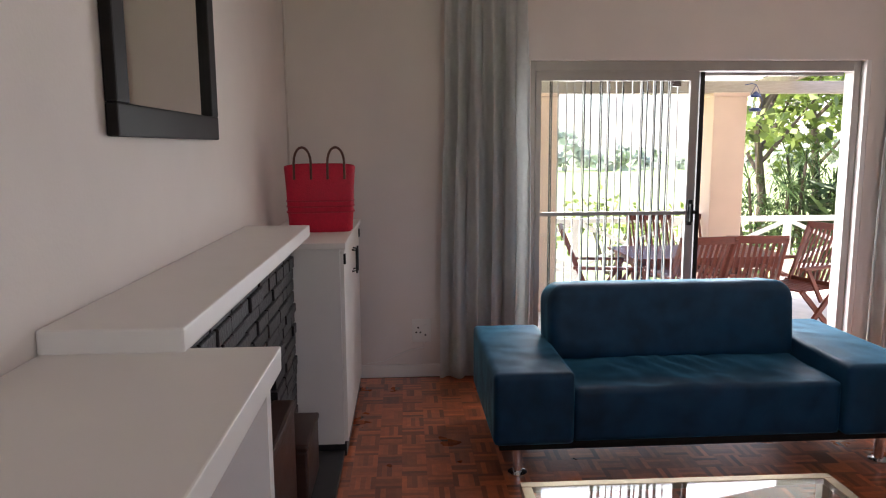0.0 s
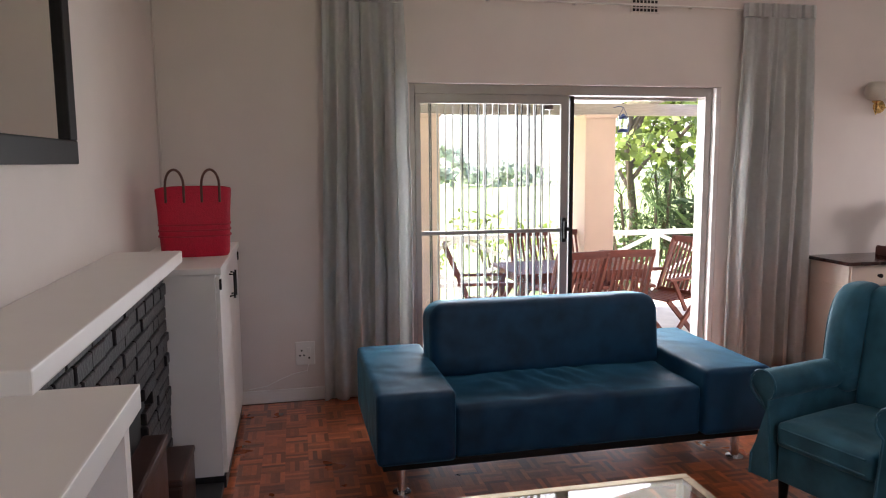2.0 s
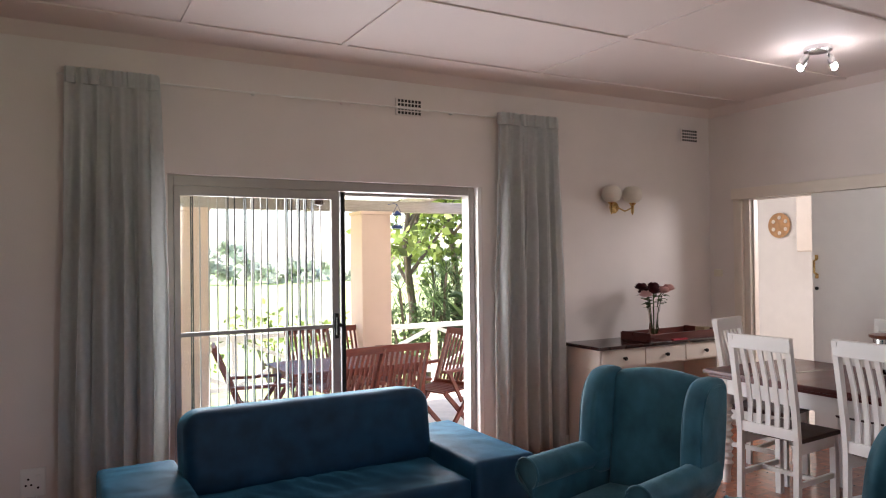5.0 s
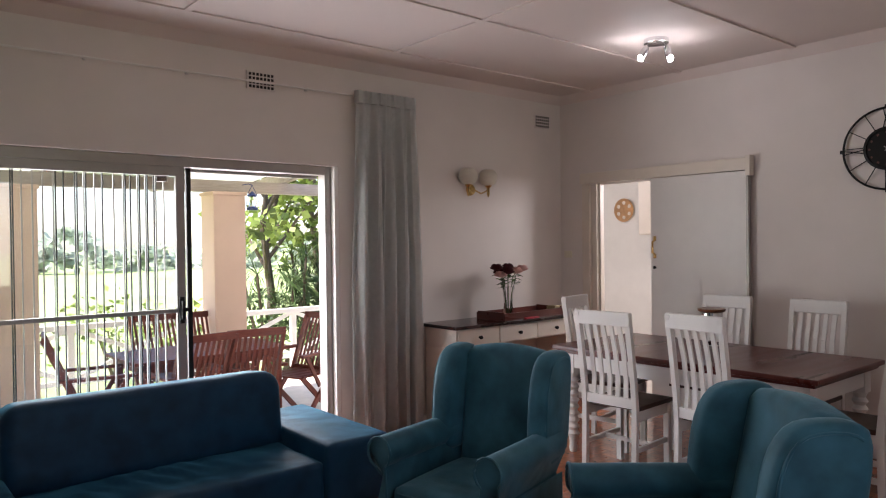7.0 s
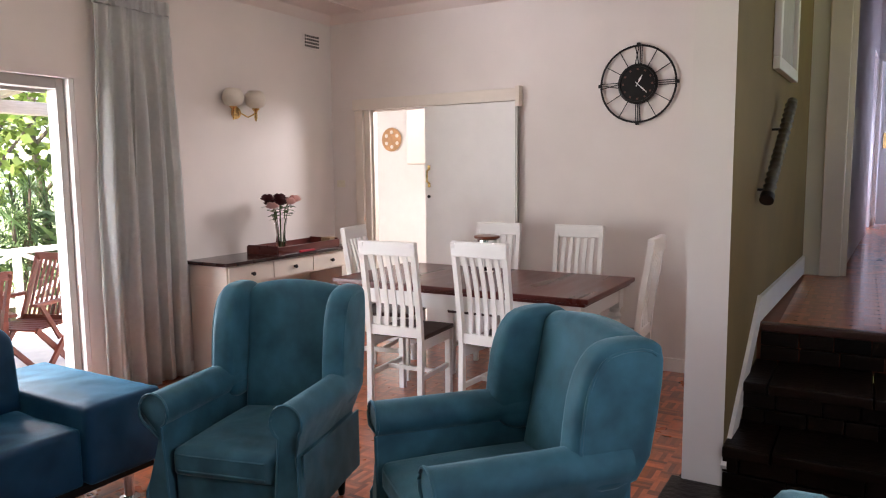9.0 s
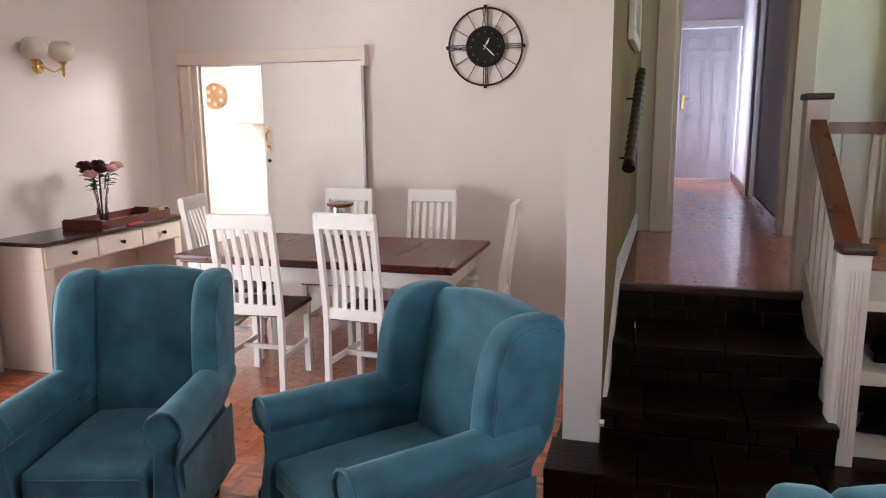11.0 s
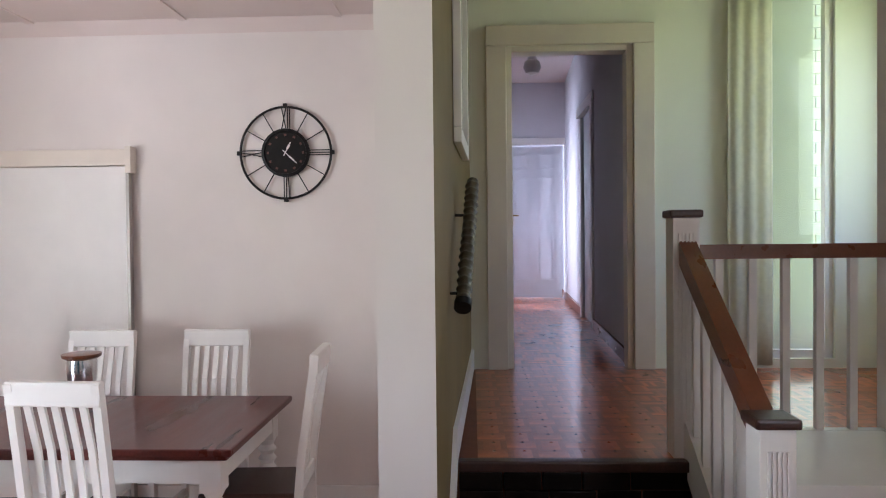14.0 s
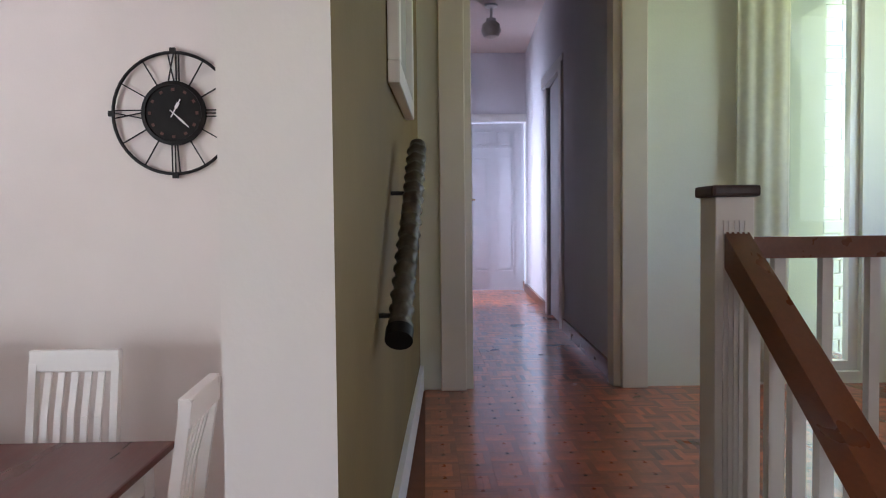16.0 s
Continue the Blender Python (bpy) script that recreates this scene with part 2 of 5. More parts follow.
def pane_material(name):
    """Thin window glass: clear, with a weak reflection."""
    mat = bpy.data.materials.new(name)
    mat.use_nodes = True
    nt = mat.node_tree
    clear, gloss, mix = nt.nodes.new("ShaderNodeBsdfTransparent"), nt.nodes.new("ShaderNodeBsdfGlossy"), nt.nodes.new("ShaderNodeMixShader")
    gloss.inputs["Roughness"].default_value = 0.01
    clear.inputs["Color"].default_value = (0.96, 0.98, 0.97, 1)
    mix.inputs[0].default_value = 0.06
    nt.links.new(clear.outputs[0], mix.inputs[1])
    nt.links.new(gloss.outputs[0], mix.inputs[2])
    nt.links.new(mix.outputs[0], nt.nodes["Material Output"].inputs["Surface"])
    return mat


def mirror_material(name):
    mat = bpy.data.materials.new(name)
    mat.use_nodes = True
    b = mat.node_tree.nodes["Principled BSDF"]
    b.inputs["Base Color"].default_value = (0.86, 0.87, 0.84, 1)
    b.inputs["Metallic"].default_value = 1.0
    b.inputs["Roughness"].default_value = 0.02
    return mat


GLASS = glass_material("clear_glass", (0.97, 0.99, 0.98), 0.0)
PANE = pane_material("window_glass")
MIRROR = mirror_material("mirror_silver")

# ---- mesh helpers ----


def box(bm, a, b, bevel=0.0, seg=2):
    verts = [bm.verts.new((x, y, z)) for x in (a[0], b[0]) for y in (a[1], b[1]) for z in (a[2], b[2])]
    faces = [bm.faces.new([verts[i] for i in f]) for f in ((0, 1, 3, 2), (4, 6, 7, 5), (0, 4, 5, 1), (2, 3, 7, 6), (0, 2, 6, 4), (1, 5, 7, 3))]
    if bevel:
        edges = list({e for f in faces for e in f.edges})
        bmesh.ops.bevel(bm, geom=edges, offset=bevel, segments=seg, profile=0.6, affect="EDGES")
    return verts


def boxes(*pairs, bevel=0.0):
    bm = bmesh.new()
    for a, b in pairs:
        box(bm, a, b, bevel)
    return bm


def prism(bm, pts, z0, z1):
    """An upright prism over a plan polygon, given counter-clockwise."""
    lo = [bm.verts.new((x, y, z0)) for x, y in pts]
    hi = [bm.verts.new((x, y, z1)) for x, y in pts]
    bm.faces.new(lo[::-1])
    bm.faces.new(hi)
    for i in range(len(pts)):
        j = (i + 1) % len(pts)
        bm.faces.new((lo[i], lo[j], hi[j], hi[i]))


def slab_x(bm, pts, x0, x1, bevel=0.0, seg=3):
    """A polygon in y and z, thickened from x0 to x1."""
    a = [bm.verts.new((x0, y, z)) for y, z in pts]
    b = [bm.verts.new((x1, y, z)) for y, z in pts]
    faces = [bm.faces.new(a[::-1]), bm.faces.new(b)]
    for i in range(len(pts)):
        j = (i + 1) % len(pts)
        faces.append(bm.faces.new((a[i], a[j], b[j], b[i])))
    bmesh.ops.recalc_face_normals(bm, faces=faces)
    if bevel:
        edges = list(faces[0].edges) + list(faces[1].edges)
        bmesh.ops.bevel(bm, geom=edges, offset=bevel, segments=seg, profile=0.5, affect="EDGES")


def slab_y(bm, pts, y0, y1, bevel=0.0, seg=3):
    """A polygon in x and z, thickened from y0 to y1."""
    a = [bm.verts.new((x, y0, z)) for x, z in pts]
    b = [bm.verts.new((x, y1, z)) for x, z in pts]
    faces = [bm.faces.new(a[::-1]), bm.faces.new(b)]
    for i in range(len(pts)):
        j = (i + 1) % len(pts)
        faces.append(bm.faces.new((a[i], a[j], b[j], b[i])))
    bmesh.ops.recalc_face_normals(bm, faces=faces)
    if bevel:
        edges = list(faces[0].edges) + list(faces[1].edges)
        bmesh.ops.bevel(bm, geom=edges, offset=bevel, segments=seg, profile=0.5, affect="EDGES")


def lathe(bm, profile, seg=16, at=(0, 0, 0)):
    rings = []
    for r, z in profile:
        rings.append([bm.verts.new((at[0] + r * math.cos(2 * math.pi * i / seg), at[1] + r * math.sin(2 * math.pi * i / seg), at[2] + z)) for i in range(seg)])
    for a, b in zip(rings, rings[1:]):
        for i in range(seg):
            j = (i + 1) % seg
            bm.faces.new((a[i], a[j], b[j], b[i]))
    bm.faces.new(rings[0][::-1])
    bm.faces.new(rings[-1])


def tube(bm, pts, r, seg=8):
    pts = [Vector(p) for p in pts]
    rings = []
    for i, p in enumerate(pts):
        d = (pts[min(i + 1, len(pts) - 1)] - pts[max(i - 1, 0)]).normalized()
        u = d.cross(Vector((0.31, 0.27, 0.91))).normalized()
        v = d.cross(u)
        rr = r[i] if isinstance(r, (list, tuple)) else r
        rings.append([bm.verts.new(p + rr * (math.cos(2 * math.pi * k / seg) * u + math.sin(2 * math.pi * k / seg) * v)) for k in range(seg)])
    for a, b in zip(rings, rings[1:]):
        for k in range(seg):
            j = (k + 1) % seg
            bm.faces.new((a[k], a[j], b[j], b[k]))
    bm.faces.new(rings[0][::-1])
    bm.faces.new(rings[-1])


def bar(bm, p, q, w, h):
    """A straight bar of rectangular section from p to q."""
    p, q = Vector(p), Vector(q)
    d = (q - p).normalized()
    up = Vector((0, 0, 1)) if abs(d.z) < 0.95 else Vector((0, 1, 0))
    s = d.cross(up).normalized() * w / 2
    u = s.cross(d).normalized() * h / 2
    vs = [bm.verts.new(c + a * s + b * u) for c in (p, q) for a, b in ((-1, -1), (1, -1), (1, 1), (-1, 1))]
    for f in ((3, 2, 1, 0), (4, 5, 6, 7), (0, 1, 5, 4), (1, 2, 6, 5), (2, 3, 7, 6), (3, 0, 4, 7)):
        bm.faces.new([vs[i] for i in f])


def mesh_of(name, bm, mat, smooth=False):
    bmesh.ops.recalc_face_normals(bm, faces=bm.faces[:])
    me = bpy.data.meshes.new(name)
    bm.to_mesh(me)
    bm.free()
    for m in mat if isinstance(mat, (list, tuple)) else (mat,):
        me.materials.append(m)
    if smooth:
        me.polygons.foreach_set("use_smooth", [True] * len(me.polygons))
        me.set_sharp_from_angle(angle=radians(40))
    return me


def part(name, bm, mat, parent, label="", smooth=False, m=None):
    ob = new(name, mesh_of(name, bm, mat, smooth))
    ob.parent = parent
    if m is not None:
        ob.matrix_local = m
    return tagged(ob, label)


def thing(name, label, category, m=None, group=""):
    ob = new(name)
    ob.empty_display_size = 0.1
    if m is not None:
        ob.matrix_world = m
    return tagged(ob, label, category, group)


def single(name, bm, mat, label, category, group="", smooth=False, m=None):
    ob = new(name, mesh_of(name, bm, mat, smooth))
    if m is not None:
        ob.matrix_world = m
    return tagged(ob, label, category, group)


def structure(name, bm, mat, label, category="", smooth=False):
    ob = new(name, mesh_of(name, bm, mat, smooth))
    return tagged(ob, label, category or name.split("_")[0], kind="structure")

# ---- structure ----
XL, XR, YN, YS = -1.16, 5.10, 4.31, -1.15
HC, HH, ZL = 2.85, 3.60, 0.72

structure("floor", boxes(((XL - 0.2, YS - 0.2, -0.12), (XR + 0.2, YN + 0.26, -0.004))), SUBFLOOR, "dark bed under the living room parquet floor")
structure("wall_north", boxes(((XL - 0.2, YN, -0.1), (0.385, YN + 0.24, 3.0)), ((2.616, YN, -0.1), (XR + 0.3, YN + 0.24, 3.0)), ((0.385, YN, 2.055), (2.616, YN + 0.24, 3.0))), PLASTER, "cream plaster wall with a wide terrace door opening")
structure("wall_west", boxes(((XL - 0.2, YS - 0.2, -0.1), (XL, YN, 3.0))), PLASTER, "cream plaster wall behind the fireplace")
structure("wall_east", boxes(((XR, 3.96, -0.1), (XR + 0.12, YN, 3.0)), ((XR, 0.62, -0.1), (XR + 0.12, 3.05, 3.0)), ((XR, 3.05, 2.0), (XR + 0.12, 3.96, 3.0))), PLASTER, "cream plaster dining wall with a kitchen doorway")
structure("wall_south", boxes(((XL, YS - 0.2, -0.1), (0.5, YS, 3.6)), ((1.40, YS - 0.2, -0.1), (3.75, YS, 3.6)), ((0.5, YS - 0.2, -0.1), (1.40, YS, 0.95)), ((0.5, YS - 0.2, 2.35), (1.40, YS, 3.6))), PLASTER, "cream plaster wall with an added, unseen window opening")
# partition between dining room and stair: white end, ochre stair side
bm = bmesh.new()
prism(bm, [(2.878, 0.512), (5.46, 0.42), (5.46, 0.655), (2.878, 0.672)], 0.0, HH)
bm.faces.ensure_lookup_table()
for f in bm.faces:
    f.normal_update()
    if f.normal.y < -0.9 or f.normal.y > 0.9:
        f.material_index = 1 if f.calc_center_median().y < 0.5 else 0
structure("wall_partition", bm, (PLASTER, OCHRE), "partition wall, cream end and ochre stair side")
structure("ceiling", boxes(((XL, YS, HC), (2.878, YN, HC + 0.1)), ((2.878, 0.66, HC), (XR, YN, HC + 0.1))), CEIL, "pale board ceiling of the living and dining room")
structure("ceiling_stair", boxes(((2.878, -2.3, HH), (5.46, 0.6, HH + 0.1)), ((5.46, -1.2, HH), (12.4, 1.6, HH + 0.1)), ((2.80, YS, HC + 0.1), (2.878, 0.6, HH + 0.1))), CEIL, "white ceiling over the stair and corridor")
bm = bmesh.new()
for y in (0.26, 1.17, 2.08, 2.99, 3.90):
    box(bm, (XL, y - 0.022, HC - 0.010), (XR if y > 0.66 else 2.86, y + 0.022, HC + 0.001))
for k, x in enumerate((0.42, 1.36, 2.85)):
    for n, y in enumerate((0.26, 1.17, 2.08, 2.99)):
        box(bm, (x - 0.022, y + 0.022, HC - 0.009), (x + 0.022, y + 0.888, HC + 0.001))
structure("trim_ceiling_battens", bm, CEIL, "flat white cover battens over the ceiling joints", "trim")
bm = bmesh.new()
slab_y(bm, [(XL, HC), (XL, HC - 0.07), (XL + 0.07, HC)], YS, YN)
slab_x(bm, [(YN, HC), (YN, HC - 0.07), (YN - 0.07, HC)], XL, XR)
slab_y(bm, [(XR, HC), (XR - 0.07, HC), (XR, HC - 0.07)], 0.66, YN)
structure("trim_cornice", bm, CEIL, "small white plaster cornice", "trim")
bm = bmesh.new()
box(bm, (XL + 0.0, YN - 0.018, 0.0), (0.385, YN, 0.085), 0.004)
box(bm, (2.616, YN - 0.018, 0.0), (XR, YN, 0.085), 0.004)
box(bm, (XR - 0.018, 0.66, 0.0), (XR, 3.05, 0.10), 0.004)
structure("baseboard", bm, WHITE, "white painted skirting board", "baseboard")

# stair hall
structure("floor_landing", boxes(((3.62, -2.2, ZL - 0.2), (5.46, 0.5, ZL - 0.004)), ((5.46, -1.0, ZL - 0.2), (12.4, 1.4, ZL - 0.004))), SUBFLOOR, "dark bed under the landing and corridor parquet", "floor")
structure("wall_landing_east", boxes(((5.46, 0.186, ZL - 0.2), (5.58, 0.66, HH)), ((5.46, -1.43, ZL - 0.2), (5.58, -0.603, HH)), ((5.46, -0.603, 2.76), (5.58, 0.186, HH)), ((5.46, -2.3, ZL - 0.2), (5.58, -1.85, HH)), ((5.46, -1.85, 3.1), (5.58, -1.43, HH)), ((5.46, -1.85, ZL - 0.2), (5.58, -1.43, ZL + 0.06))), PALEGREEN, "pale green-white landing wall with corridor doorway and window", "wall")
# the opening in this wall is added, out of view, for the fill lamp
structure("wall_landing_south", boxes(((3.55, -2.4, -0.1), (4.3, -2.2, HH)), ((5.2, -2.4, -0.1), (5.6, -2.2, HH)), ((4.3, -2.4, -0.1), (5.2, -2.2, 1.55)), ((4.3, -2.4, 2.95), (5.2, -2.2, HH)), ((3.55, -2.2, -0.1), (3.75, YS - 0.2, HH))), PALEGREEN, "pale landing side wall", "wall")
bm = bmesh.new()
prism(bm, [(5.58, 0.186), (9.25, 0.034), (9.25, 0.234), (5.58, 0.386)], ZL - 0.2, HH)
prism(bm, [(10.12, -0.002), (10.50, -0.018), (10.50, 0.18), (10.12, 0.198)], ZL - 0.2, HH)
prism(bm, [(9.25, 0.034), (10.12, -0.002), (10.12, 0.198), (9.25, 0.234)], 2.76, HH)
structure("wall_corridor_north", bm, LILAC, "grey-white corridor wall", "wall")
bm = bmesh.new()
prism(bm, [(5.58, -0.80), (7.45, -0.884), (7.45, -0.689), (5.58, -0.605)], ZL - 0.2, HH)
prism(bm, [(7.45, -0.884), (8.25, -0.92), (8.25, -0.725), (7.45, -0.689)], 2.76, HH)
prism(bm, [(8.25, -0.92), (10.50, -1.04), (10.50, -0.84), (8.25, -0.725)], ZL - 0.2, HH)
structure("wall_corridor_south", bm, LILAC, "grey-white corridor wall with door frames", "wall")
structure("wall_corridor_end", boxes(((10.50, -1.2, ZL - 0.2), (10.62, -0.83, HH)), ((10.50, -0.06, ZL - 0.2), (10.62, 1.4, HH)), ((10.50, -0.83, 2.77), (10.62, -0.06, HH))), LILAC, "grey-white wall at the corridor's end with a doorway", "wall")
structure("wall_side_room", boxes(((8.7, 1.3, 0.5), (10.5, 1.4, HH)), ((8.6, 0.2, 0.5), (8.7, 1.4, HH))), LILAC, "bright side room wall off the corridor", "wall")
structure("wall_bedroom", boxes(((12.3, -1.2, 0.5), (12.4, 1.5, HH)), ((10.62, 1.4, 0.5), (12.4, 1.5, HH)), ((10.62, -1.3, 0.5), (12.4, -1.2, HH))), LILAC, "dim bedroom wall beyond the corridor door", "wall")

# corridor door frame and trims
bm = bmesh.new()
for y0, y1 in ((0.186, 0.315), (-0.735, -0.603)):
    box(bm, (5.425, y0, ZL), (5.462, y1, 2.76), 0.006)
box(bm, (5.425, -0.735, 2.76), (5.462, 0.315, 2.885), 0.006)
box(bm, (5.462, 0.15, ZL), (5.58, 0.188, 2.76), 0.004)
box(bm, (5.462, -0.605, ZL), (5.58, -0.567, 2.76), 0.004)
box(bm, (5.462, -0.567, 2.725), (5.58, 0.15, 2.762), 0.004)
structure("trim_corridor_door_frame", bm, WARMWHITE, "cream painted wooden door frame of the corridor", "trim")
bm = bmesh.new()
for y0, y1 in ((-0.06, 0.0), (-0.90, -0.83)):
    box(bm, (10.46, y0, ZL), (10.50, y1, 2.85), 0.006)
box(bm, (10.46, -0.90, 2.77), (10.50, 0.0, 2.86), 0.006)
structure("trim_end_door_frame", bm, WHITE, "white door frame at the corridor's end", "trim")
bm = bmesh.new()
for x0, x1 in ((7.35, 7.45), (8.25, 8.35)):
    y = -0.605 - (x0 - 5.58) * 0.045
    box(bm, (x0, y - 0.02, ZL), (x1, y + 0.022, 2.80), 0.005)
box(bm, (7.35, -0.73, 2.76), (8.35, -0.675, 2.86), 0.005)
structure("trim_side_door_frame", bm, WHITE, "white frame of a corridor side door", "trim")
bm = bmesh.new()
for x0, x1 in ((5.60, 7.34), (8.36, 10.44)):
    for k in range(12):
        xa, xb = x0 + (x1 - x0) * k / 12, x0 + (x1 - x0) * (k + 1) / 12
        y = -0.605 - (xa - 5.58) * 0.045
        box(bm, (xa, y - 0.02, ZL), (xb, y + 0.016, ZL + 0.09))
structure("baseboard_corridor", bm, RAILWOOD, "brown varnished skirting in the corridor", "baseboard")
bm = bmesh.new()
bar(bm, (2.88, 0.505, 0.24), (3.62, 0.478, 0.82), 0.02, 0.10)
bar(bm, (3.60, 0.479, 0.79), (5.43, 0.413, 0.79), 0.02, 0.12)
structure("trim_stair_string", bm, WHITE, "white skirting that climbs beside the stair", "trim")

# stair of dark stone pieces
stair = thing("staircase", "staircase of dark glossy stone slabs with worn joints", "staircase")
stair["kind"] = "structure"
levels = [(2.59, 2.87, 0.18, 0.72), (2.85, 3.20, 0.36, 0.515), (3.18, 3.62, 0.54, 0.49)]
rnd = random.Random(4)
for n, (x0, x1, z, y1) in enumerate(levels):
    y0 = -0.90 if n == 0 else -0.40
    part("step_core", boxes(((x0 + 0.04, y0 + 0.01, 0.0), (3.62, y1 - 0.012, z - 0.05))), JOINT, stair, "mortar core")
    y = y0
    while y < y1 - 0.05:
        w = min(rnd.uniform(0.26, 0.40), y1 - y)
        if y1 - y - w < 0.1:
            w = y1 - y
        bm = bmesh.new()
        box(bm, (x0 - rnd.uniform(0.0, 0.012), y + 0.003, z - 0.045), (x1 + 0.03, y + w - 0.003, z + rnd.uniform(-0.003, 0.003)), 0.007)
        part("tread_stone", bm, STAIR, stair)
        y += w
    for row in range(2):
        y = y0
        zb = z - 0.18 + row * 0.068
        while y < y1 - 0.03:
            w = min(rnd.uniform(0.12, 0.24), y1 - y)
            if y1 - y - w < 0.06:
                w = y1 - y
            bm = bmesh.new()
            box(bm, (x0 + 0.012 + rnd.uniform(0, 0.01), y + 0.003, max(zb, 0.001)), (x0 + 0.05, y + w - 0.003, zb + 0.063), 0.004)
            part("riser_stone", bm, STAIR, stair)
            y += w
for row in range(2):
    y = -0.40
    while y < 0.44:
        w = min(rnd.uniform(0.12, 0.24), 0.47 - y)
        bm = bmesh.new()
        box(bm, (3.60 + rnd.uniform(0, 0.01), y + 0.003, 0.545 + row * 0.07), (3.625, y + w - 0.003, 0.61 + row * 0.07), 0.004)
        part("riser_stone", bm, STAIR, stair)
        y += w
part("nosing", boxes(((3.585, -0.41, ZL - 0.035), (3.64, 0.468, ZL + 0.006)), bevel=0.008), DARKWOOD, stair, "dark wooden landing nosing")

# banister
banister = thing("banister", "white banister with varnished brown handrail and dark caps", "banister")
for nm, x, y, z0, z1 in (("lower_newel", 2.95, -0.415, 0.18, 1.035), ("upper_newel", 3.70, -0.395, ZL, 1.63)):
    bm = bmesh.new()
    box(bm, (x - 0.05, y - 0.05, z0), (x + 0.05, y + 0.05, z1), 0.004)
    nw = part(nm, bm, WHITE, banister)
    for s in (-0.030, -0.0165, -0.003, 0.0105, 0.024):
        part("flute", boxes(((x - 0.055, y + s, z0 + 0.1), (x - 0.0495, y + s + 0.006, z1 - 0.06))), WHITE, nw)
    bm = bmesh.new()
    box(bm, (x - 0.062, y - 0.062, z1), (x + 0.062, y + 0.062, z1 + 0.03), 0.009)
    part("cap", bm, DARKWOOD, nw, "dark wooden newel cap")
bm = bmesh.new()
bar(bm, (2.98, -0.415, 1.00), (3.68, -0.398, 1.52), 0.065, 0.07)
part("sloping_handrail", bm, RAILWOOD, banister, "varnished brown handrail")
bm = bmesh.new()
bar(bm, (3.70, -0.40, 1.50), (3.70, -1.15, 1.50), 0.06, 0.055)
part("landing_handrail", bm, RAILWOOD, banister, "varnished brown handrail")
part("bottom_rail", boxes(((3.68, -1.15, ZL + 0.06), (3.72, -0.44, ZL + 0.10))), WHITE, banister)
bm = bmesh.new()
bar(bm, (2.98, -0.415, 0.30), (3.68, -0.398, 0.80), 0.035, 0.16)
part("string_board", bm, WHITE, banister)
for k in range(6):
    x = 3.06 + k * 0.105
    part("baluster", boxes(((x - 0.013, -0.425, 0.34 + (x - 2.98) * 0.714), (x + 0.013, -0.395, 0.99 + (x - 2.98) * 0.743))), WHITE, banister)
for k in range(5):
    y = -0.53 - k * 0.125
    part("baluster", boxes(((3.687, y - 0.014, ZL + 0.10), (3.713, y + 0.014, 1.475))), WHITE, banister)

# landing window
win = thing("window_1", "tall narrow white framed landing window", "window")
win["kind"] = "structure"
part("window_frame", boxes(((5.49, -1.85, ZL + 0.06), (5.54, -1.80, 3.1)), ((5.49, -1.48, ZL + 0.06), (5.54, -1.43, 3.1)), ((5.49, -1.80, ZL + 0.06), (5.54, -1.48, ZL + 0.11)), ((5.49, -1.80, 3.05), (5.54, -1.48, 3.1))), GLOSSWHITE, win)
pane = part("pane", boxes(((5.512, -1.80, ZL + 0.11), (5.518, -1.48, 3.05))), PANE, win)
pane.visible_shadow = False
bm = bmesh.new()
for k in range(40):
    for n in range(7):
        y = -2.7 + n * 0.22 + (k % 2) * 0.11
        box(bm, (6.35, y + 0.004, 0.2 + k * 0.085), (6.40, y + 0.214, 0.277 + k * 0.085), 0.004)
tagged(structure("wall_outside_brick", bm, BRICKPAINT, "white painted brick wall outside the landing window", "wall"))
# unseen slab, added to shade the walls outside the landing window
structure("roof_eave", boxes(((5.30, -2.9, 3.71), (6.14, 1.0, 3.80))), BEAM, "unseen slab added to keep sun off the outside walls", "roof")
structure("wall_outside_return", boxes(((6.15, -2.04, 0.2), (6.30, -1.2, 4.4))), PEBBLE, "cream rendered wall return outside the landing window", "wall")
structure("wall_outside_core", boxes(((6.362, -2.9, 0.0), (6.5, -0.95, 3.6))), PLASTER, "mortar behind the painted brick", "wall")

# back window, unseen, added to let in fill light
win2 = thing("window_2", "unseen white window frame, added behind the armchairs for fill light", "window")
win2["kind"] = "structure"
part("window_frame", boxes(((0.5, YS - 0.12, 0.95), (0.55, YS - 0.06, 2.35)), ((1.35, YS - 0.12, 0.95), (1.40, YS - 0.06, 2.35)), ((0.93, YS - 0.12, 1.0), (0.97, YS - 0.06, 2.3)), ((0.55, YS - 0.12, 0.95), (1.35, YS - 0.06, 1.0)), ((0.55, YS - 0.12, 2.3), (1.35, YS - 0.06, 2.35))), WHITE, win2)

# kitchen beyond the sliding door
structure("floor_kitchen", boxes(((XR + 0.12, 2.2, -0.1), (7.3, 5.8, 0.0))), PAVING, "pale kitchen floor", "floor")
structure("wall_kitchen", boxes(((7.2, 2.2, 0.0), (7.3, 5.8, 2.9)), ((XR + 0.12, 5.7, 0.0), (7.2, 5.8, 2.9)), ((XR + 0.12, 2.1, 0.0), (7.3, 2.2, 2.9)), ((XR + 0.19, 4.55, 0.0), (XR + 0.3, 5.7, 2.9))), WHITE, "bright white kitchen wall", "wall")
structure("ceiling_kitchen", boxes(((XR + 0.12, 2.1, 2.8), (7.3, 5.8, 2.9))), CEIL, "white kitchen ceiling", "ceiling")
bm = bmesh.new()
box(bm, (XR - 0.03, 3.945, 0.0), (XR, 4.03, 2.06), 0.004)
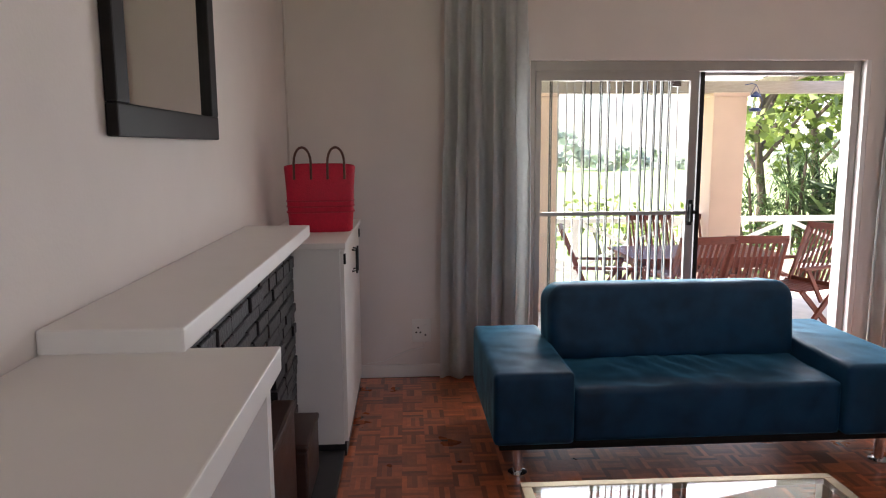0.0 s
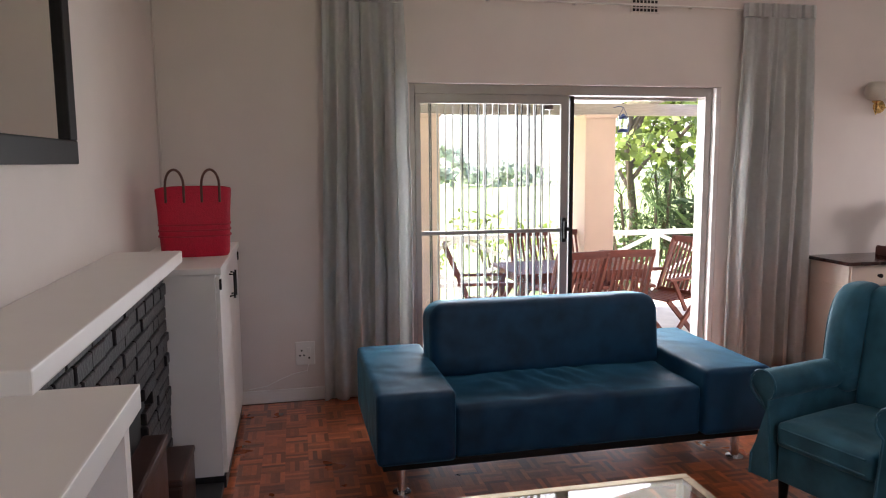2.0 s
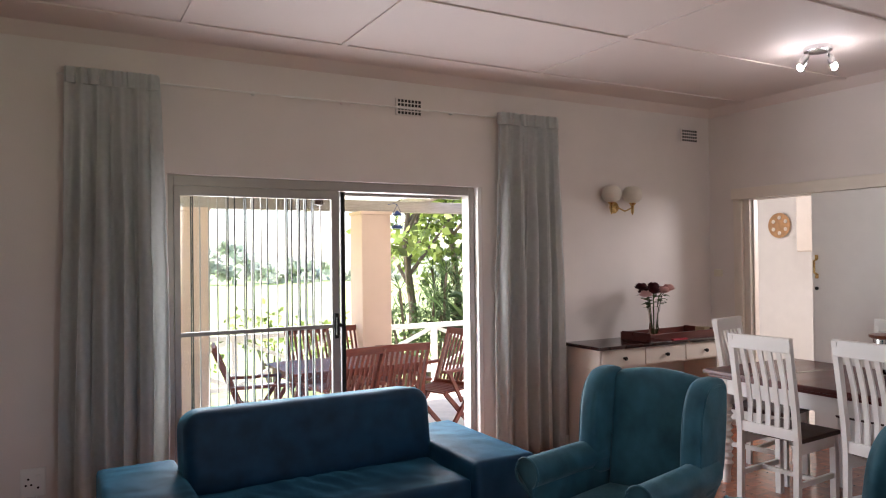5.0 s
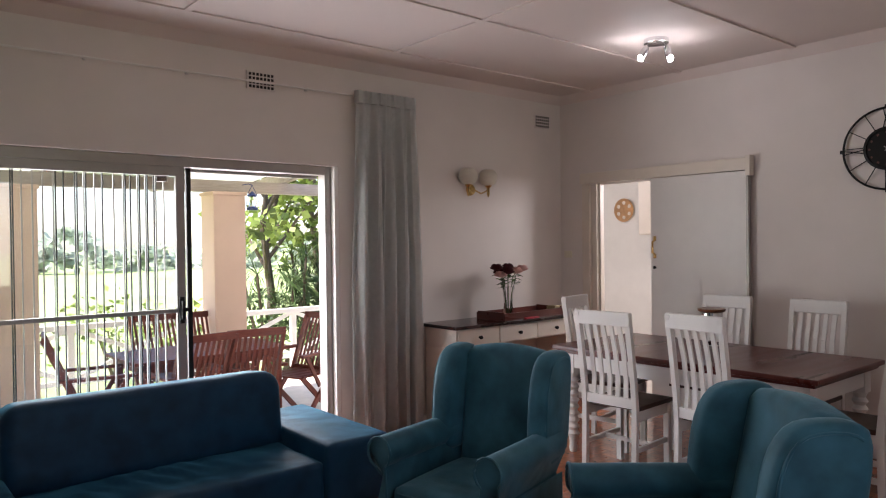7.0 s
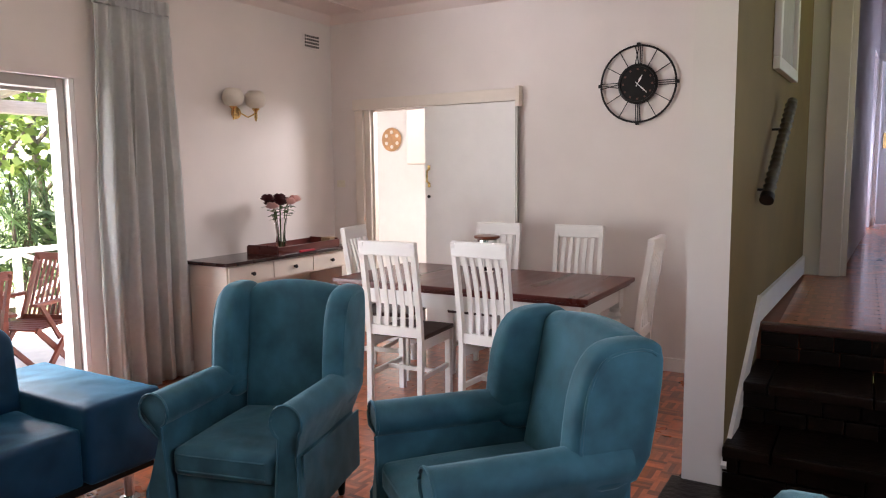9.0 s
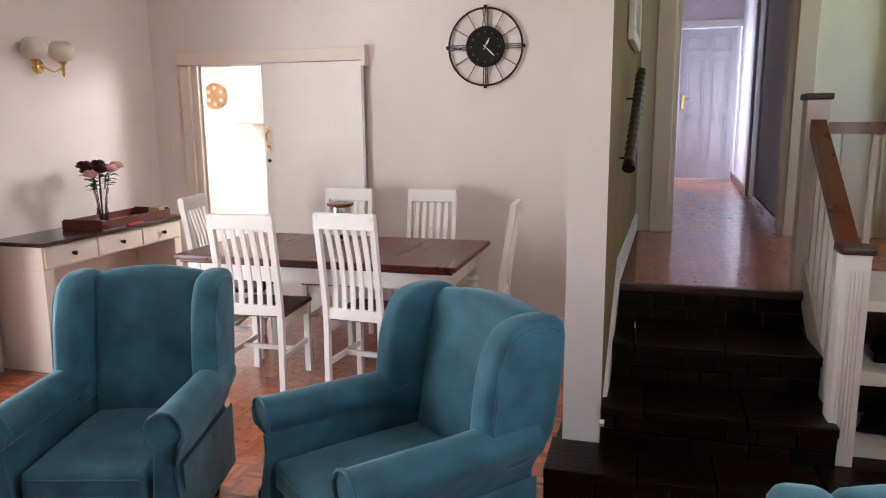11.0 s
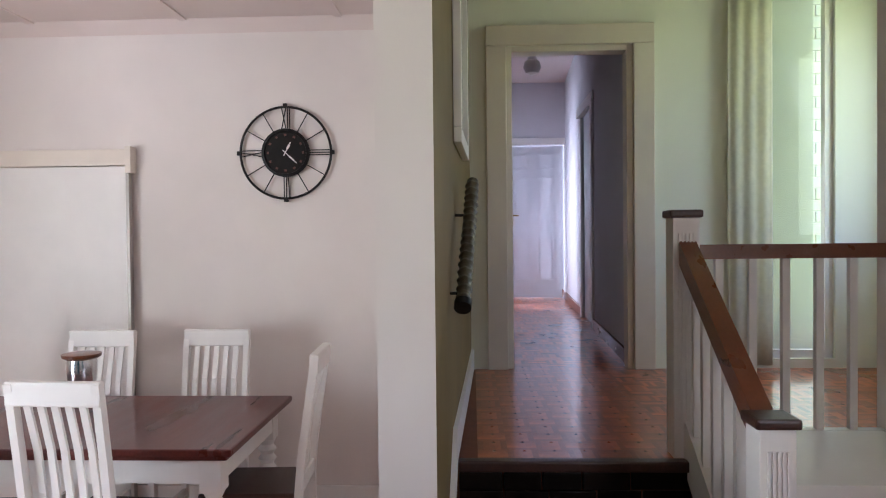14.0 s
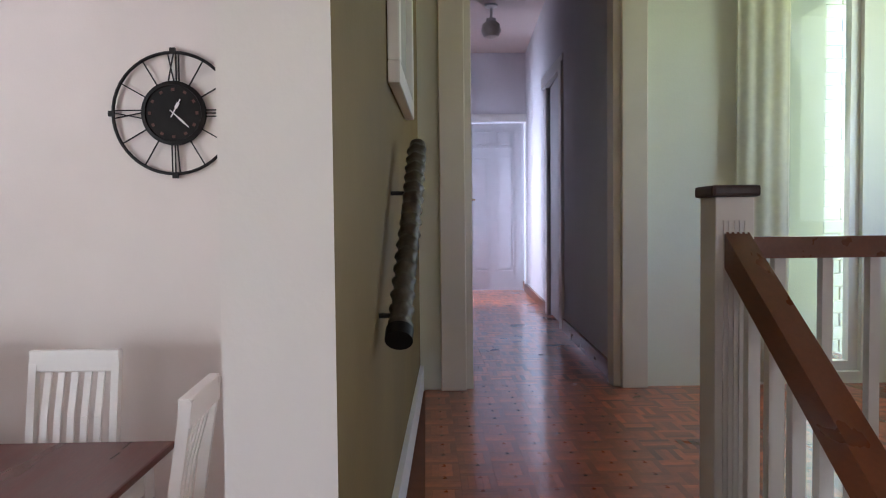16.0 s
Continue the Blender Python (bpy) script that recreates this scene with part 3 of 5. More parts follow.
box(bm, (XR - 0.06, 2.42, 2.005), (XR, 4.03, 2.10), 0.004)
box(bm, (XR - 0.075, 2.40, 1.96), (XR, 2.435, 2.115), 0.003)
box(bm, (XR, 3.885, 0.0), (XR + 0.11, 3.962, 2.0), 0.004)
box(bm, (XR + 0.03, 3.865, 0.0), (XR + 0.06, 3.89, 2.0), 0.003)
structure("trim_kitchen_door_frame", bm, WARMWHITE, "cream painted wooden door frame and track board", "trim")
kd = thing("door_1", "cream sliding kitchen door standing half open", "door")
kd["kind"] = "structure"
part("door_panel", boxes(((XR - 0.055, 2.44, 0.012), (XR - 0.018, 3.275, 2.0)), bevel=0.004), WHITE, kd)
bm = bmesh.new()
tube(bm, [(XR - 0.058, 3.235, 1.36), (XR - 0.09, 3.235, 1.375), (XR - 0.09, 3.235, 1.465), (XR - 0.058, 3.235, 1.48)], 0.009)
for z in (1.345, 1.495):
    box(bm, (XR - 0.062, 3.222, z - 0.018), (XR - 0.054, 3.248, z + 0.018), 0.003)
part("handle", bm, BRASS, kd, "dark brass pull handle")
bm = bmesh.new()
lathe(bm, [(0.013, 0), (0.013, 0.012), (0.006, 0.014)], 12)
part("lock", bm, BLACKSTEEL, kd, "dark lock rosette", m=pose(XR - 0.056, 3.235, 1.25, 0, -90, 0))
part("edge_strip", boxes(((XR - 0.06, 2.42, 0.01), (XR - 0.02, 2.438, 1.96))), ALU, kd, "grey edge strip")

# corridor end door, six panels, ajar
ed = thing("door_2", "white six-panel door standing slightly ajar", "door", pose(10.49, -0.79, ZL + 0.012, 0, 0, 84))
ed["kind"] = "structure"
bm = bmesh.new()
box(bm, (0, -0.02, 0), (0.72, 0.02, 2.02), 0.003)
part("door_panel", bm, DOORWHITE, ed)
for x0, x1 in ((0.10, 0.325), (0.405, 0.63)):
    for z0, z1 in ((0.22, 0.86), (1.00, 1.62), (1.72, 1.93)):
        bm = bmesh.new()
        for a, b in (((x0, 0.02, z0), (x1, 0.040, z0 + 0.018)), ((x0, 0.02, z1 - 0.018), (x1, 0.040, z1)), ((x0, 0.02, z0), (x0 + 0.018, 0.040, z1)), ((x1 - 0.018, 0.02, z0), (x1, 0.040, z1)), ((x0 + 0.04, 0.02, z0 + 0.04), (x1 - 0.04, 0.036, z1 - 0.04))):
            box(bm, a, b)
        part("raised_panel", bm, DOORWHITE, ed)
bm = bmesh.new()
box(bm, (0.645, 0.02, 0.96), (0.685, 0.027, 1.15), 0.003)
tube(bm, [(0.665, 0.027, 1.10), (0.665, 0.06, 1.10), (0.57, 0.06, 1.10)], 0.009)
part("handle", bm, BRASS, ed, "brass lever handle")

sd2 = thing("door_4", "closed white corridor side door", "door", pose(7.45, -0.70, ZL + 0.01, 0, 0, -2.6))
sd2["kind"] = "structure"
part("door_panel", boxes(((0.005, -0.03, 0), (0.80, 0.0, 2.03)), bevel=0.003), DOORWHITE, sd2)

# terrace sliding door
sd = thing("door_3", "aluminium sliding terrace door, slid half open", "door")
sd["kind"] = "structure"
part("door_frame", boxes(((0.385, YN + 0.05, 0.0), (0.425, YN + 0.15, 2.055)), ((2.53, YN + 0.05, 0.0), (2.58, YN + 0.15, 2.055)), ((0.425, YN + 0.05, 1.99), (2.53, YN + 0.15, 2.055)), ((0.425, YN + 0.05, 0.0), (2.53, YN + 0.15, 0.03)), bevel=0.003), ALU, sd, "grey-brown aluminium door frame")
part("reveal", boxes(((2.582, YN + 0.0, 0.0), (2.614, YN + 0.2, 2.052))), GLOSSWHITE, sd, "white painted reveal")
leaf = part("sliding_panel", boxes(((0.43, YN + 0.06, 0.03), (0.465, YN + 0.09, 1.99)), ((1.445, YN + 0.06, 0.03), (1.50, YN + 0.09, 1.99)), ((0.465, YN + 0.06, 1.93), (1.445, YN + 0.09, 1.99)), ((0.465, YN + 0.06, 0.03), (1.445, YN + 0.09, 0.10)), ((0.465, YN + 0.055, 1.055), (1.445, YN + 0.085, 1.08))), ALU, sd)
pane = part("pane", boxes(((0.465, YN + 0.072, 0.10), (1.445, YN + 0.078, 1.93))), PANE, leaf)
pane.visible_shadow = False
part("fixed_panel", boxes(((1.53, YN + 0.11, 0.03), (1.56, YN + 0.135, 1.99)), ((0.43, YN + 0.11, 0.03), (0.46, YN + 0.135, 1.99))), BLACKSTEEL, sd, "dark panel stile behind the sliding panel")
bm = bmesh.new()
box(bm, (1.452, YN + 0.035, 0.985), (1.482, YN + 0.06, 1.155), 0.004)
box(bm, (1.458, YN + 0.005, 1.01), (1.476, YN + 0.035, 1.13), 0.004)
box(bm, (1.475, YN + 0.04, 1.06), (1.515, YN + 0.055, 1.085), 0.003)
part("handle", bm, BLACKSTEEL, sd, "black door handle with latch")
gate = thing("security_gate", "folding steel security gate of thin vertical bars", "gate")
rnd = random.Random(11)
x = 0.60
bars = [0.445, 0.455, 0.545, 0.556]
while x < 1.44:
    bars += [x, x + 0.012] if rnd.random() < 0.45 else [x]
    x += rnd.uniform(0.042, 0.066)
for x in bars:
    bm = bmesh.new()
    box(bm, (x - 0.0035, YN + 0.165, 0.02), (x + 0.0035, YN + 0.178, 1.97))
    part("gate_bar", bm, BLACKSTEEL if rnd.random() < 0.6 else ALU, gate)
part("top_track", boxes(((0.43, YN + 0.16, 1.97), (2.53, YN + 0.185, 2.0))), ALU, gate)
part("lock_box", boxes(((1.36, YN + 0.15, 1.90), (1.42, YN + 0.19, 1.96)), bevel=0.005), DARKWOOD, gate, "dark lock box")

# ---- living room ----


def rounded(pts, rounds=2):
    """Cuts the corners of a closed outline, again and again."""
    for _ in range(rounds):
        out = []
        for i, p in enumerate(pts):
            q = pts[(i + 1) % len(pts)]
            out += [(p[0] * 0.75 + q[0] * 0.25, p[1] * 0.75 + q[1] * 0.25), (p[0] * 0.25 + q[0] * 0.75, p[1] * 0.25 + q[1] * 0.75)]
        pts = out
    return pts


def sofa():
    t = thing("sofa", "low dark teal velvet sofa on chrome feet", "sofa", pose(0.965, 3.17, 0, 0, 0, 0.6))
    w = 1.005
    for s in (-1, 1):
        bm = bmesh.new()
        box(bm, (s * w - (0.0 if s < 0 else 0.37), -0.40, 0.17), (s * w + (0.37 if s < 0 else 0.0), 0.50, 0.51), 0.035, 4)
        part("armrest", bm, TEAL_DARK, t, smooth=True)
    bm = bmesh.new()
    box(bm, (-0.632, -0.37, 0.17), (0.632, 0.25, 0.42), 0.03, 4)
    bmesh.ops.subdivide_edges(bm, edges=[e for e in bm.edges if e.calc_length() > 0.5], cuts=44, use_grid_fill=True)
    for v in bm.verts:
        if v.co.z > 0.3:
            v.co.z += 0.014 * math.cos(v.co.x * 2.1) * max(0, math.cos((v.co.y + 0.05) * 4)) + 0.010 * noise.noise(Vector((v.co.x * 9, v.co.y * 5, 0)))
            v.co.z += 0.0055 * math.exp(-((v.co.x + 0.05) / 0.26) ** 2) * math.sin(v.co.x * 62 + v.co.y * 22 + 3 * noise.noise(v.co * 6)) * max(0, math.cos((v.co.y + 0.05) * 5))
    part("seat", bm, TEAL_DARK, t, smooth=True)
    bm = bmesh.new()
    outline = [(-0.655, 0.40)]
    for k in range(9):
        a = math.pi - k * math.pi / 16
        outline.append((-0.555 + 0.10 * math.cos(a), 0.70 + 0.10 * math.sin(a)))
    for k in range(9):
        a = math.pi / 2 - k * math.pi / 16
        outline.append((0.555 + 0.10 * math.cos(a), 0.70 + 0.10 * math.sin(a)))
    outline.append((0.655, 0.40))
    slab_y(bm, outline, 0.06, 0.34, 0.06, 5)
    bmesh.ops.rotate(bm, verts=bm.verts, cent=(0, 0.2, 0.4), matrix=Matrix.Rotation(radians(-7), 3, "X"))
    part("backrest", bm, TEAL_DARK, t, smooth=True)
    part("plinth", boxes(((-0.975, -0.36, 0.135), (0.975, 0.48, 0.172)), bevel=0.008), BLACKFRAME, t, "dark plinth board")
    for x in (-0.88, 0.88):
        for y in (-0.30, 0.40):
            bm = bmesh.new()
            lathe(bm, [(0.045, 0.0), (0.045, 0.008), (0.022, 0.012), (0.022, 0.136)], 18, (x, y, 0))
            part("leg", bm, CHROME, t, "chrome foot", smooth=True)


def wing_chair(m, group="wing chairs"):
    t = thing("wing_chair", "teal velvet wing armchair with rolled arms", "armchair", m, group)
    bm = bmesh.new()
    box(bm, (-0.27, -0.34, 0.14), (0.27, 0.32, 0.325), 0.02, 3)
    part("seat_base", bm, TEAL, t, smooth=True)
    bm = bmesh.new()
    box(bm, (-0.262, -0.37, 0.31), (0.262, 0.24, 0.425), 0.04, 4)
    bmesh.ops.subdivide_edges(bm, edges=[e for e in bm.edges if e.calc_length() > 0.3], cuts=7, use_grid_fill=True)
    for v in bm.verts:
        if v.co.z > 0.37:
            v.co.z += 0.024 * math.cos(v.co.x * 5) * math.cos((v.co.y + 0.06) * 4)
    cu = part("seat_cushion", bm, TEAL, t, smooth=True)
    for z in (0.338, 0.402):
        bm = bmesh.new()
        tube(bm, [(-0.258, -0.1, z), (-0.258, -0.33, z), (-0.225, -0.368, z), (0.225, -0.368, z), (0.258, -0.33, z), (0.258, -0.1, z)], 0.0055, 6)
        part("piping", bm, TEAL, cu, smooth=True)
    # back: arched top, leaning
    bm = bmesh.new()
    outline = [(-0.26, 0.36)] + [(-0.29 + 0.58 * k / 12, 0.985 + 0.035 * math.sin(math.pi * k / 12) - (0.03 if k in (0, 12) else 0)) for k in range(13)] + [(0.26, 0.36)]
    slab_y(bm, outline, 0.17, 0.32, 0.045, 4)
    bmesh.ops.rotate(bm, verts=bm.verts, cent=(0, 0.25, 0.36), matrix=Matrix.Rotation(radians(-11), 3, "X"))
    part("backrest", bm, TEAL, t, smooth=True)
    lean = math.tan(radians(11))
    for s in (-1, 1):
        # wing
        pts = [(0.105, 0.50), (0.075, 0.60), (0.085, 0.72), (0.10, 0.83), (0.13, 0.92), (0.18, 0.985), (0.26, 1.005), (0.36, 1.0), (0.405, 0.965), (0.40, 0.80), (0.35, 0.50), (0.2, 0.46)]
        bm = bmesh.new()
        xa, xb = (0.265, 0.385)
        slab_x(bm, rounded(pts, 1), s * xa, s * xb, 0.034, 3)
        wg = part("wing", bm, TEAL, t, smooth=True)
        bm = bmesh.new()
        tube(bm, [(s * 0.384, 0.22 + (y - 0.22) * 0.83, 0.74 + (z - 0.74) * 0.88) for y, z in rounded(pts[0:9], 1)[:-2]], 0.006, 6)
        part("piping", bm, TEAL, wg, smooth=True)
        # arm: roll, panel and a front that curves inward below the roll
        bm = bmesh.new()
        prof = []
        for k in range(15):
            a = radians(-60 + 300 * k / 14)
            prof.append((0.345 + 0.078 * math.cos(a), 0.575 + 0.072 * math.sin(a)))
        prof = [(0.405, 0.14), (0.400, 0.24), (0.372, 0.34), (0.350, 0.42)] + prof[1:] + [(0.275, 0.14)]
        ys = [-0.37, -0.345, -0.28, -0.2, 0.0, 0.16, 0.28]
        rings = []
        for y in ys:
            ring = []
            for px, pz in prof:
                yy = y
                if y < -0.25:
                    d = max(0.0, 0.5 - pz)
                    yy = y + 0.07 * math.sin(min(d / 0.20, 1.0) * math.pi)
                grow = 1.0 if y < 0.1 else 0.97
                wide = px if y < -0.3 else min(px, 0.372) if pz < 0.45 else px
                ring.append(bm.verts.new((s * wide * grow, yy, pz - (0.01 * (y + 0.37)))))
            rings.append(ring)
        for a, b in zip(rings, rings[1:]):
            for i in range(len(prof)):
                j = (i + 1) % len(prof)
                bm.faces.new((a[i], a[j], b[j], b[i]))
        bm.faces.new(rings[0])
        bm.faces.new(rings[-1])
        am = part("armrest", bm, TEAL, t, smooth=True)
        bm = bmesh.new()
        tube(bm, [(s * px, -0.374 + 0.07 * math.sin(min(max(0.0, 0.5 - pz) / 0.20, 1.0) * math.pi), pz) for px, pz in prof], 0.0065, 6)
        part("piping", bm, TEAL, am, smooth=True)
        part("side_lining", boxes(((s * 0.374 - 0.004, -0.29, 0.15), (s * 0.374 + 0.004, 0.28, 0.42))), GREYCLOTH if s < 0 else TEAL, t, "outside panel cloth")
        for y in (-0.28, 0.27):
            bm = bmesh.new()
            lathe(bm, [(0.016, 0.0), (0.02, 0.02), (0.027, 0.14)], 12, (s * 0.27, y, 0))
            part("leg", bm, BLACKFRAME, t, "dark turned leg", smooth=True)
    part("back_lining", boxes(((-0.26, 0.33, 0.15), (0.26, 0.36, 0.60)), bevel=0.01), TEAL, t)
    return t


def facing(x, y, dx, dy):
    """A pose whose front (local -y) looks along dx, dy."""
    return pose(x, y, 0, 0, 0, math.degrees(math.atan2(dx, -dy)))


def glass_table():
    t = thing("coffee_table", "low glass coffee table with a pale brass frame", "table", pose(0.48, 1.60, 0))
    part("glass_top", boxes(((-0.50, -0.33, 0.392), (0.50, 0.33, 0.402)), bevel=0.002), GLASS, t)
    part("top_frame", boxes(((-0.53, -0.36, 0.375), (0.53, -0.325, 0.404)), ((-0.53, 0.325, 0.375), (0.53, 0.36, 0.404)), ((-0.53, -0.325, 0.375), (-0.495, 0.325, 0.404)), ((0.495, -0.325, 0.375), (0.53, 0.325, 0.404)), bevel=0.003), PALEBRASS, t, "pale brass frame")
    part("shelf", boxes(((-0.48, -0.31, 0.12), (0.48, 0.31, 0.135))), DARKWOOD, t, "dark lower shelf")
    for x in (-0.505, 0.505):
        for y in (-0.335, 0.335):
            part("leg", boxes(((x - 0.018, y - 0.018, 0), (x + 0.018, y + 0.018, 0.376)), bevel=0.003), PALEBRASS, t)


def curtain(name, x0, x1, flare, seed, label):
    rnd = random.Random(seed)
    t = thing(name, label, "curtain", group="terrace curtains")
    n, rows = 150, 30
    ph = rnd.uniform(0, 6)
    verts, faces = [], []
    ztop, zbot = 2.60, 0.02
    for r in range(rows + 1):
        u = r / rows
        z = ztop - (ztop - zbot) * u
        for k in range(n + 1):
            s = k / n
            spread = 1 + flare * min(1.0, u * 1.4) + (0.03 if u > 0.4 else 0)
            x = (x0 + x1) / 2 + (s - 0.5) * (x1 - x0) * spread
            deep = min(1.0, 0.25 + u * 2.5)
            y = YN - 0.085 - 0.036 * deep * math.sin(s * 2 * math.pi * 5.2 + ph + 0.7 * math.sin(u * 3 + s * 5)) - 0.012 * deep * math.sin(s * 2 * math.pi * 12 + 1.3 * ph + u * 2)
            y -= 0.02 * noise.noise(Vector((s * 4, u * 2, seed)))
            verts.append((x + 0.012 * math.sin(s * 45 + u * 3) * deep, y, z))
    for r in range(rows):
        for k in range(n):
            a = r * (n + 1) + k
            faces.append((a, a + 1, a + n + 2, a + n + 1))
    me = bpy.data.meshes.new("drape")
    me.from_pydata(verts, [], faces)
    me.materials.append(CURTAIN)
    me.polygons.foreach_set("use_smooth", [True] * len(me.polygons))
    ob = new("drape", me)
    ob.parent = t
    sol = ob.modifiers.new("thickness", "SOLIDIFY")
    sol.thickness = 0.003
    bm = bmesh.new()
    k = int((x1 - x0) / 0.012)
    ridge = [(x0 + (x1 - x0) * i / k, YN - 0.098 - 0.020 * abs(math.sin(i * 0.62)) - 0.005 * math.sin(i * 1.9)) for i in range(k + 1)]
    prism(bm, ridge + [(x1, YN - 0.07), (x0, YN - 0.07)], 2.525, 2.615)
    part("pleated_heading", bm, CURTAIN, t, "gathered heading tape")
    return t


def cabinet():
    t = thing("cabinet", "white low cupboard with two doors beside the fireplace", "cabinet")
    part("body", boxes(((XL + 0.005, 3.10, 0.06), (-0.735, 4.20, 1.035)), bevel=0.003), WHITE, t)
    part("top", boxes(((XL + 0.005, 3.085, 1.035), (-0.705, 4.215, 1.067)), bevel=0.005), GLOSSWHITE, t)
    part("plinth", boxes(((XL + 0.005, 3.10, 0.0), (-0.725, 4.18, 0.06))), HEARTH, t, "black stone base")
    for y0, y1, h in ((3.112, 3.64, 3.60), (3.646, 4.19, 3.685)):
        d = part("door", boxes(((-0.735, y0, 0.07), (-0.716, y1, 1.02)), bevel=0.003), WHITE, t)
        bm = bmesh.new()
        tube(bm, [(-0.716, h, 0.84), (-0.69, h, 0.845), (-0.69, h, 0.955), (-0.716, h, 0.96)], 0.005, 8)
        tube(bm, [(-0.69, h, 0.83), (-0.69, h, 0.97)], 0.0055, 8)
        part("handle", bm, BLACKSTEEL, d, "black bar handle")
        bm = bmesh.new()
        box(bm, (-0.72, y0 if y0 < 3.5 else y1 - 0.02, 0.96), (-0.708, (y0 if y0 < 3.5 else y1 - 0.02) + 0.02, 1.01), 0.002)
        part("hinge", bm, BLACKSTEEL, d, "dark hinge")


def tote_bag():
    t = thing("tote_bag", "bright red woven basket bag on the white cupboard", "bag", pose(-0.875, 3.60, 1.067, 0, 0, 4) @ Matrix.Diagonal((1.02, 1.0, 1.08, 1)))
    bm = bmesh.new()
    rings = []
    for z, hx, hy in ((0.0, 0.155, 0.075), (0.012, 0.165, 0.085), (0.12, 0.172, 0.088), (0.22, 0.176, 0.086), (0.325, 0.184, 0.078), (0.33, 0.180, 0.074), (0.2, 0.170, 0.075), (0.02, 0.155, 0.075)):
        ring = []
        for k in range(40):
            a = 2 * math.pi * k / 40
            c, s = math.cos(a), math.sin(a)
            x = hx * math.copysign(abs(c) ** 0.45, c)
            y = hy * math.copysign(abs(s) ** 0.45, s)
            sag = 0.012 * math.cos(a * 2) * (z / 0.33) if 0.3 < z else 0
            ring.append(bm.verts.new((x, y, z - sag * 0.4)))
        rings.append(ring)
    for a, b in zip(rings, rings[1:]):
        for i in range(40):
            j = (i + 1) % 40
            bm.faces.new((a[i], a[j], b[j], b[i]))
    bm.faces.new(rings[0][::-1])
    bm.faces.new(rings[-1])
    part("bag_body", bm, BAG, t, smooth=True)
    bm = bmesh.new()
    for z in (0.10, 0.128, 0.155):
        pts = []
        for k in range(41):
            a = 2 * math.pi * k / 40
            c, s = math.cos(a), math.sin(a)
            pts.append((0.1735 * math.copysign(abs(c) ** 0.45, c), 0.089 * math.copysign(abs(s) ** 0.45, s), z))
        tube(bm, pts, 0.0045, 6)
    part("woven_band", bm, BAGBAND, t, "darker crimson woven band")
    for x0 in (-0.085, 0.085):
        bm = bmesh.new()
        pts = [(x0 - 0.043, -0.084, 0.26), (x0 - 0.043, -0.084, 0.33)]
        for k in range(11):
            a = math.pi - k * math.pi / 10
            pts.append((x0 + 0.043 * math.cos(a), -0.078, 0.34 + 0.075 * math.sin(a)))
        pts += [(x0 + 0.043, -0.084, 0.33), (x0 + 0.043, -0.084, 0.26)]
        tube(bm, pts, 0.0065, 8)
        part("handle", bm, LEATHER, t, "brown leather handle", smooth=True)


def fireplace():
    t = thing("fireplace", "black slate fireplace under a white mantel shelf", "fireplace")
    part("chimney_core", boxes(((XL + 0.003, 1.22, 0.0), (-0.985, 3.08, 1.08))), HEARTH, t)
    rnd = random.Random(8)
    z = 0.01
    while z < 1.05:
        h = rnd.uniform(0.035, 0.06)
        h = min(h, 1.078 - z)
        y = 1.22
        while y < 3.06:
            w = rnd.uniform(0.10, 0.26)
            if 3.08 - y - w < 0.07:
                w = 3.08 - y
            if not (z < 0.66 and 1.72 < y + w / 2 < 2.62):
                bm = bmesh.new()
                box(bm, (-0.99, y + 0.003, z + 0.002), (-0.957 + rnd.uniform(0, 0.012), y + w - 0.003, z + h - 0.002), 0.004, 1)
                part("slate", bm, STONE, t)
            y += w
        z += h
    # flat near-black panel fills the gap left in the slates
    part("fire_opening_panel", boxes(((-0.985, 1.70, 0.0), (-0.975, 2.63, 0.66))), DARK, t, "flat near-black panel as the fire opening")
    bm = bmesh.new()
    box(bm, (XL + 0.003, 1.155, 1.105), (-0.865, 3.05, 1.158), 0.006)
    part("mantel_shelf", bm, GLOSSWHITE, t, "white painted mantel shelf")
    bm = bmesh.new()
    slab_y(bm, [(XL + 0.003, 1.078), (-0.93, 1.078), (-0.90, 1.09), (-0.893, 1.105), (XL + 0.003, 1.105)], 1.165, 3.05)
    part("mantel_moulding", bm, GLOSSWHITE, t, "white cove moulding")
    part("hearth", boxes(((-0.955, 1.30, 0.0), (-0.735, 3.09, 0.035)), bevel=0.006), HEARTH, t, "black stone hearth")


def log_box():
    t = thing("log_box", "dark brown glossy wooden box on the hearth", "box", pose(-0.905, 2.20, 0.035))
    part("body", boxes(((-0.04, -0.24, 0), (0.04, 0.24, 0.46)), bevel=0.012), DARKWOOD, t)
    part("lid", boxes(((-0.046, -0.25, 0.46), (0.046, 0.25, 0.50)), bevel=0.012), DARKWOOD, t)
    t2 = thing("log_box", "dark brown glossy wooden box on the hearth, lower", "box", pose(-0.89, 2.72, 0.035))
    part("body", boxes(((-0.055, -0.18, 0), (0.055, 0.18, 0.24)), bevel=0.012), DARKWOOD, t2)
    part("lid", boxes(((-0.06, -0.19, 0.24), (0.06, 0.19, 0.27)), bevel=0.012), DARKWOOD, t2)


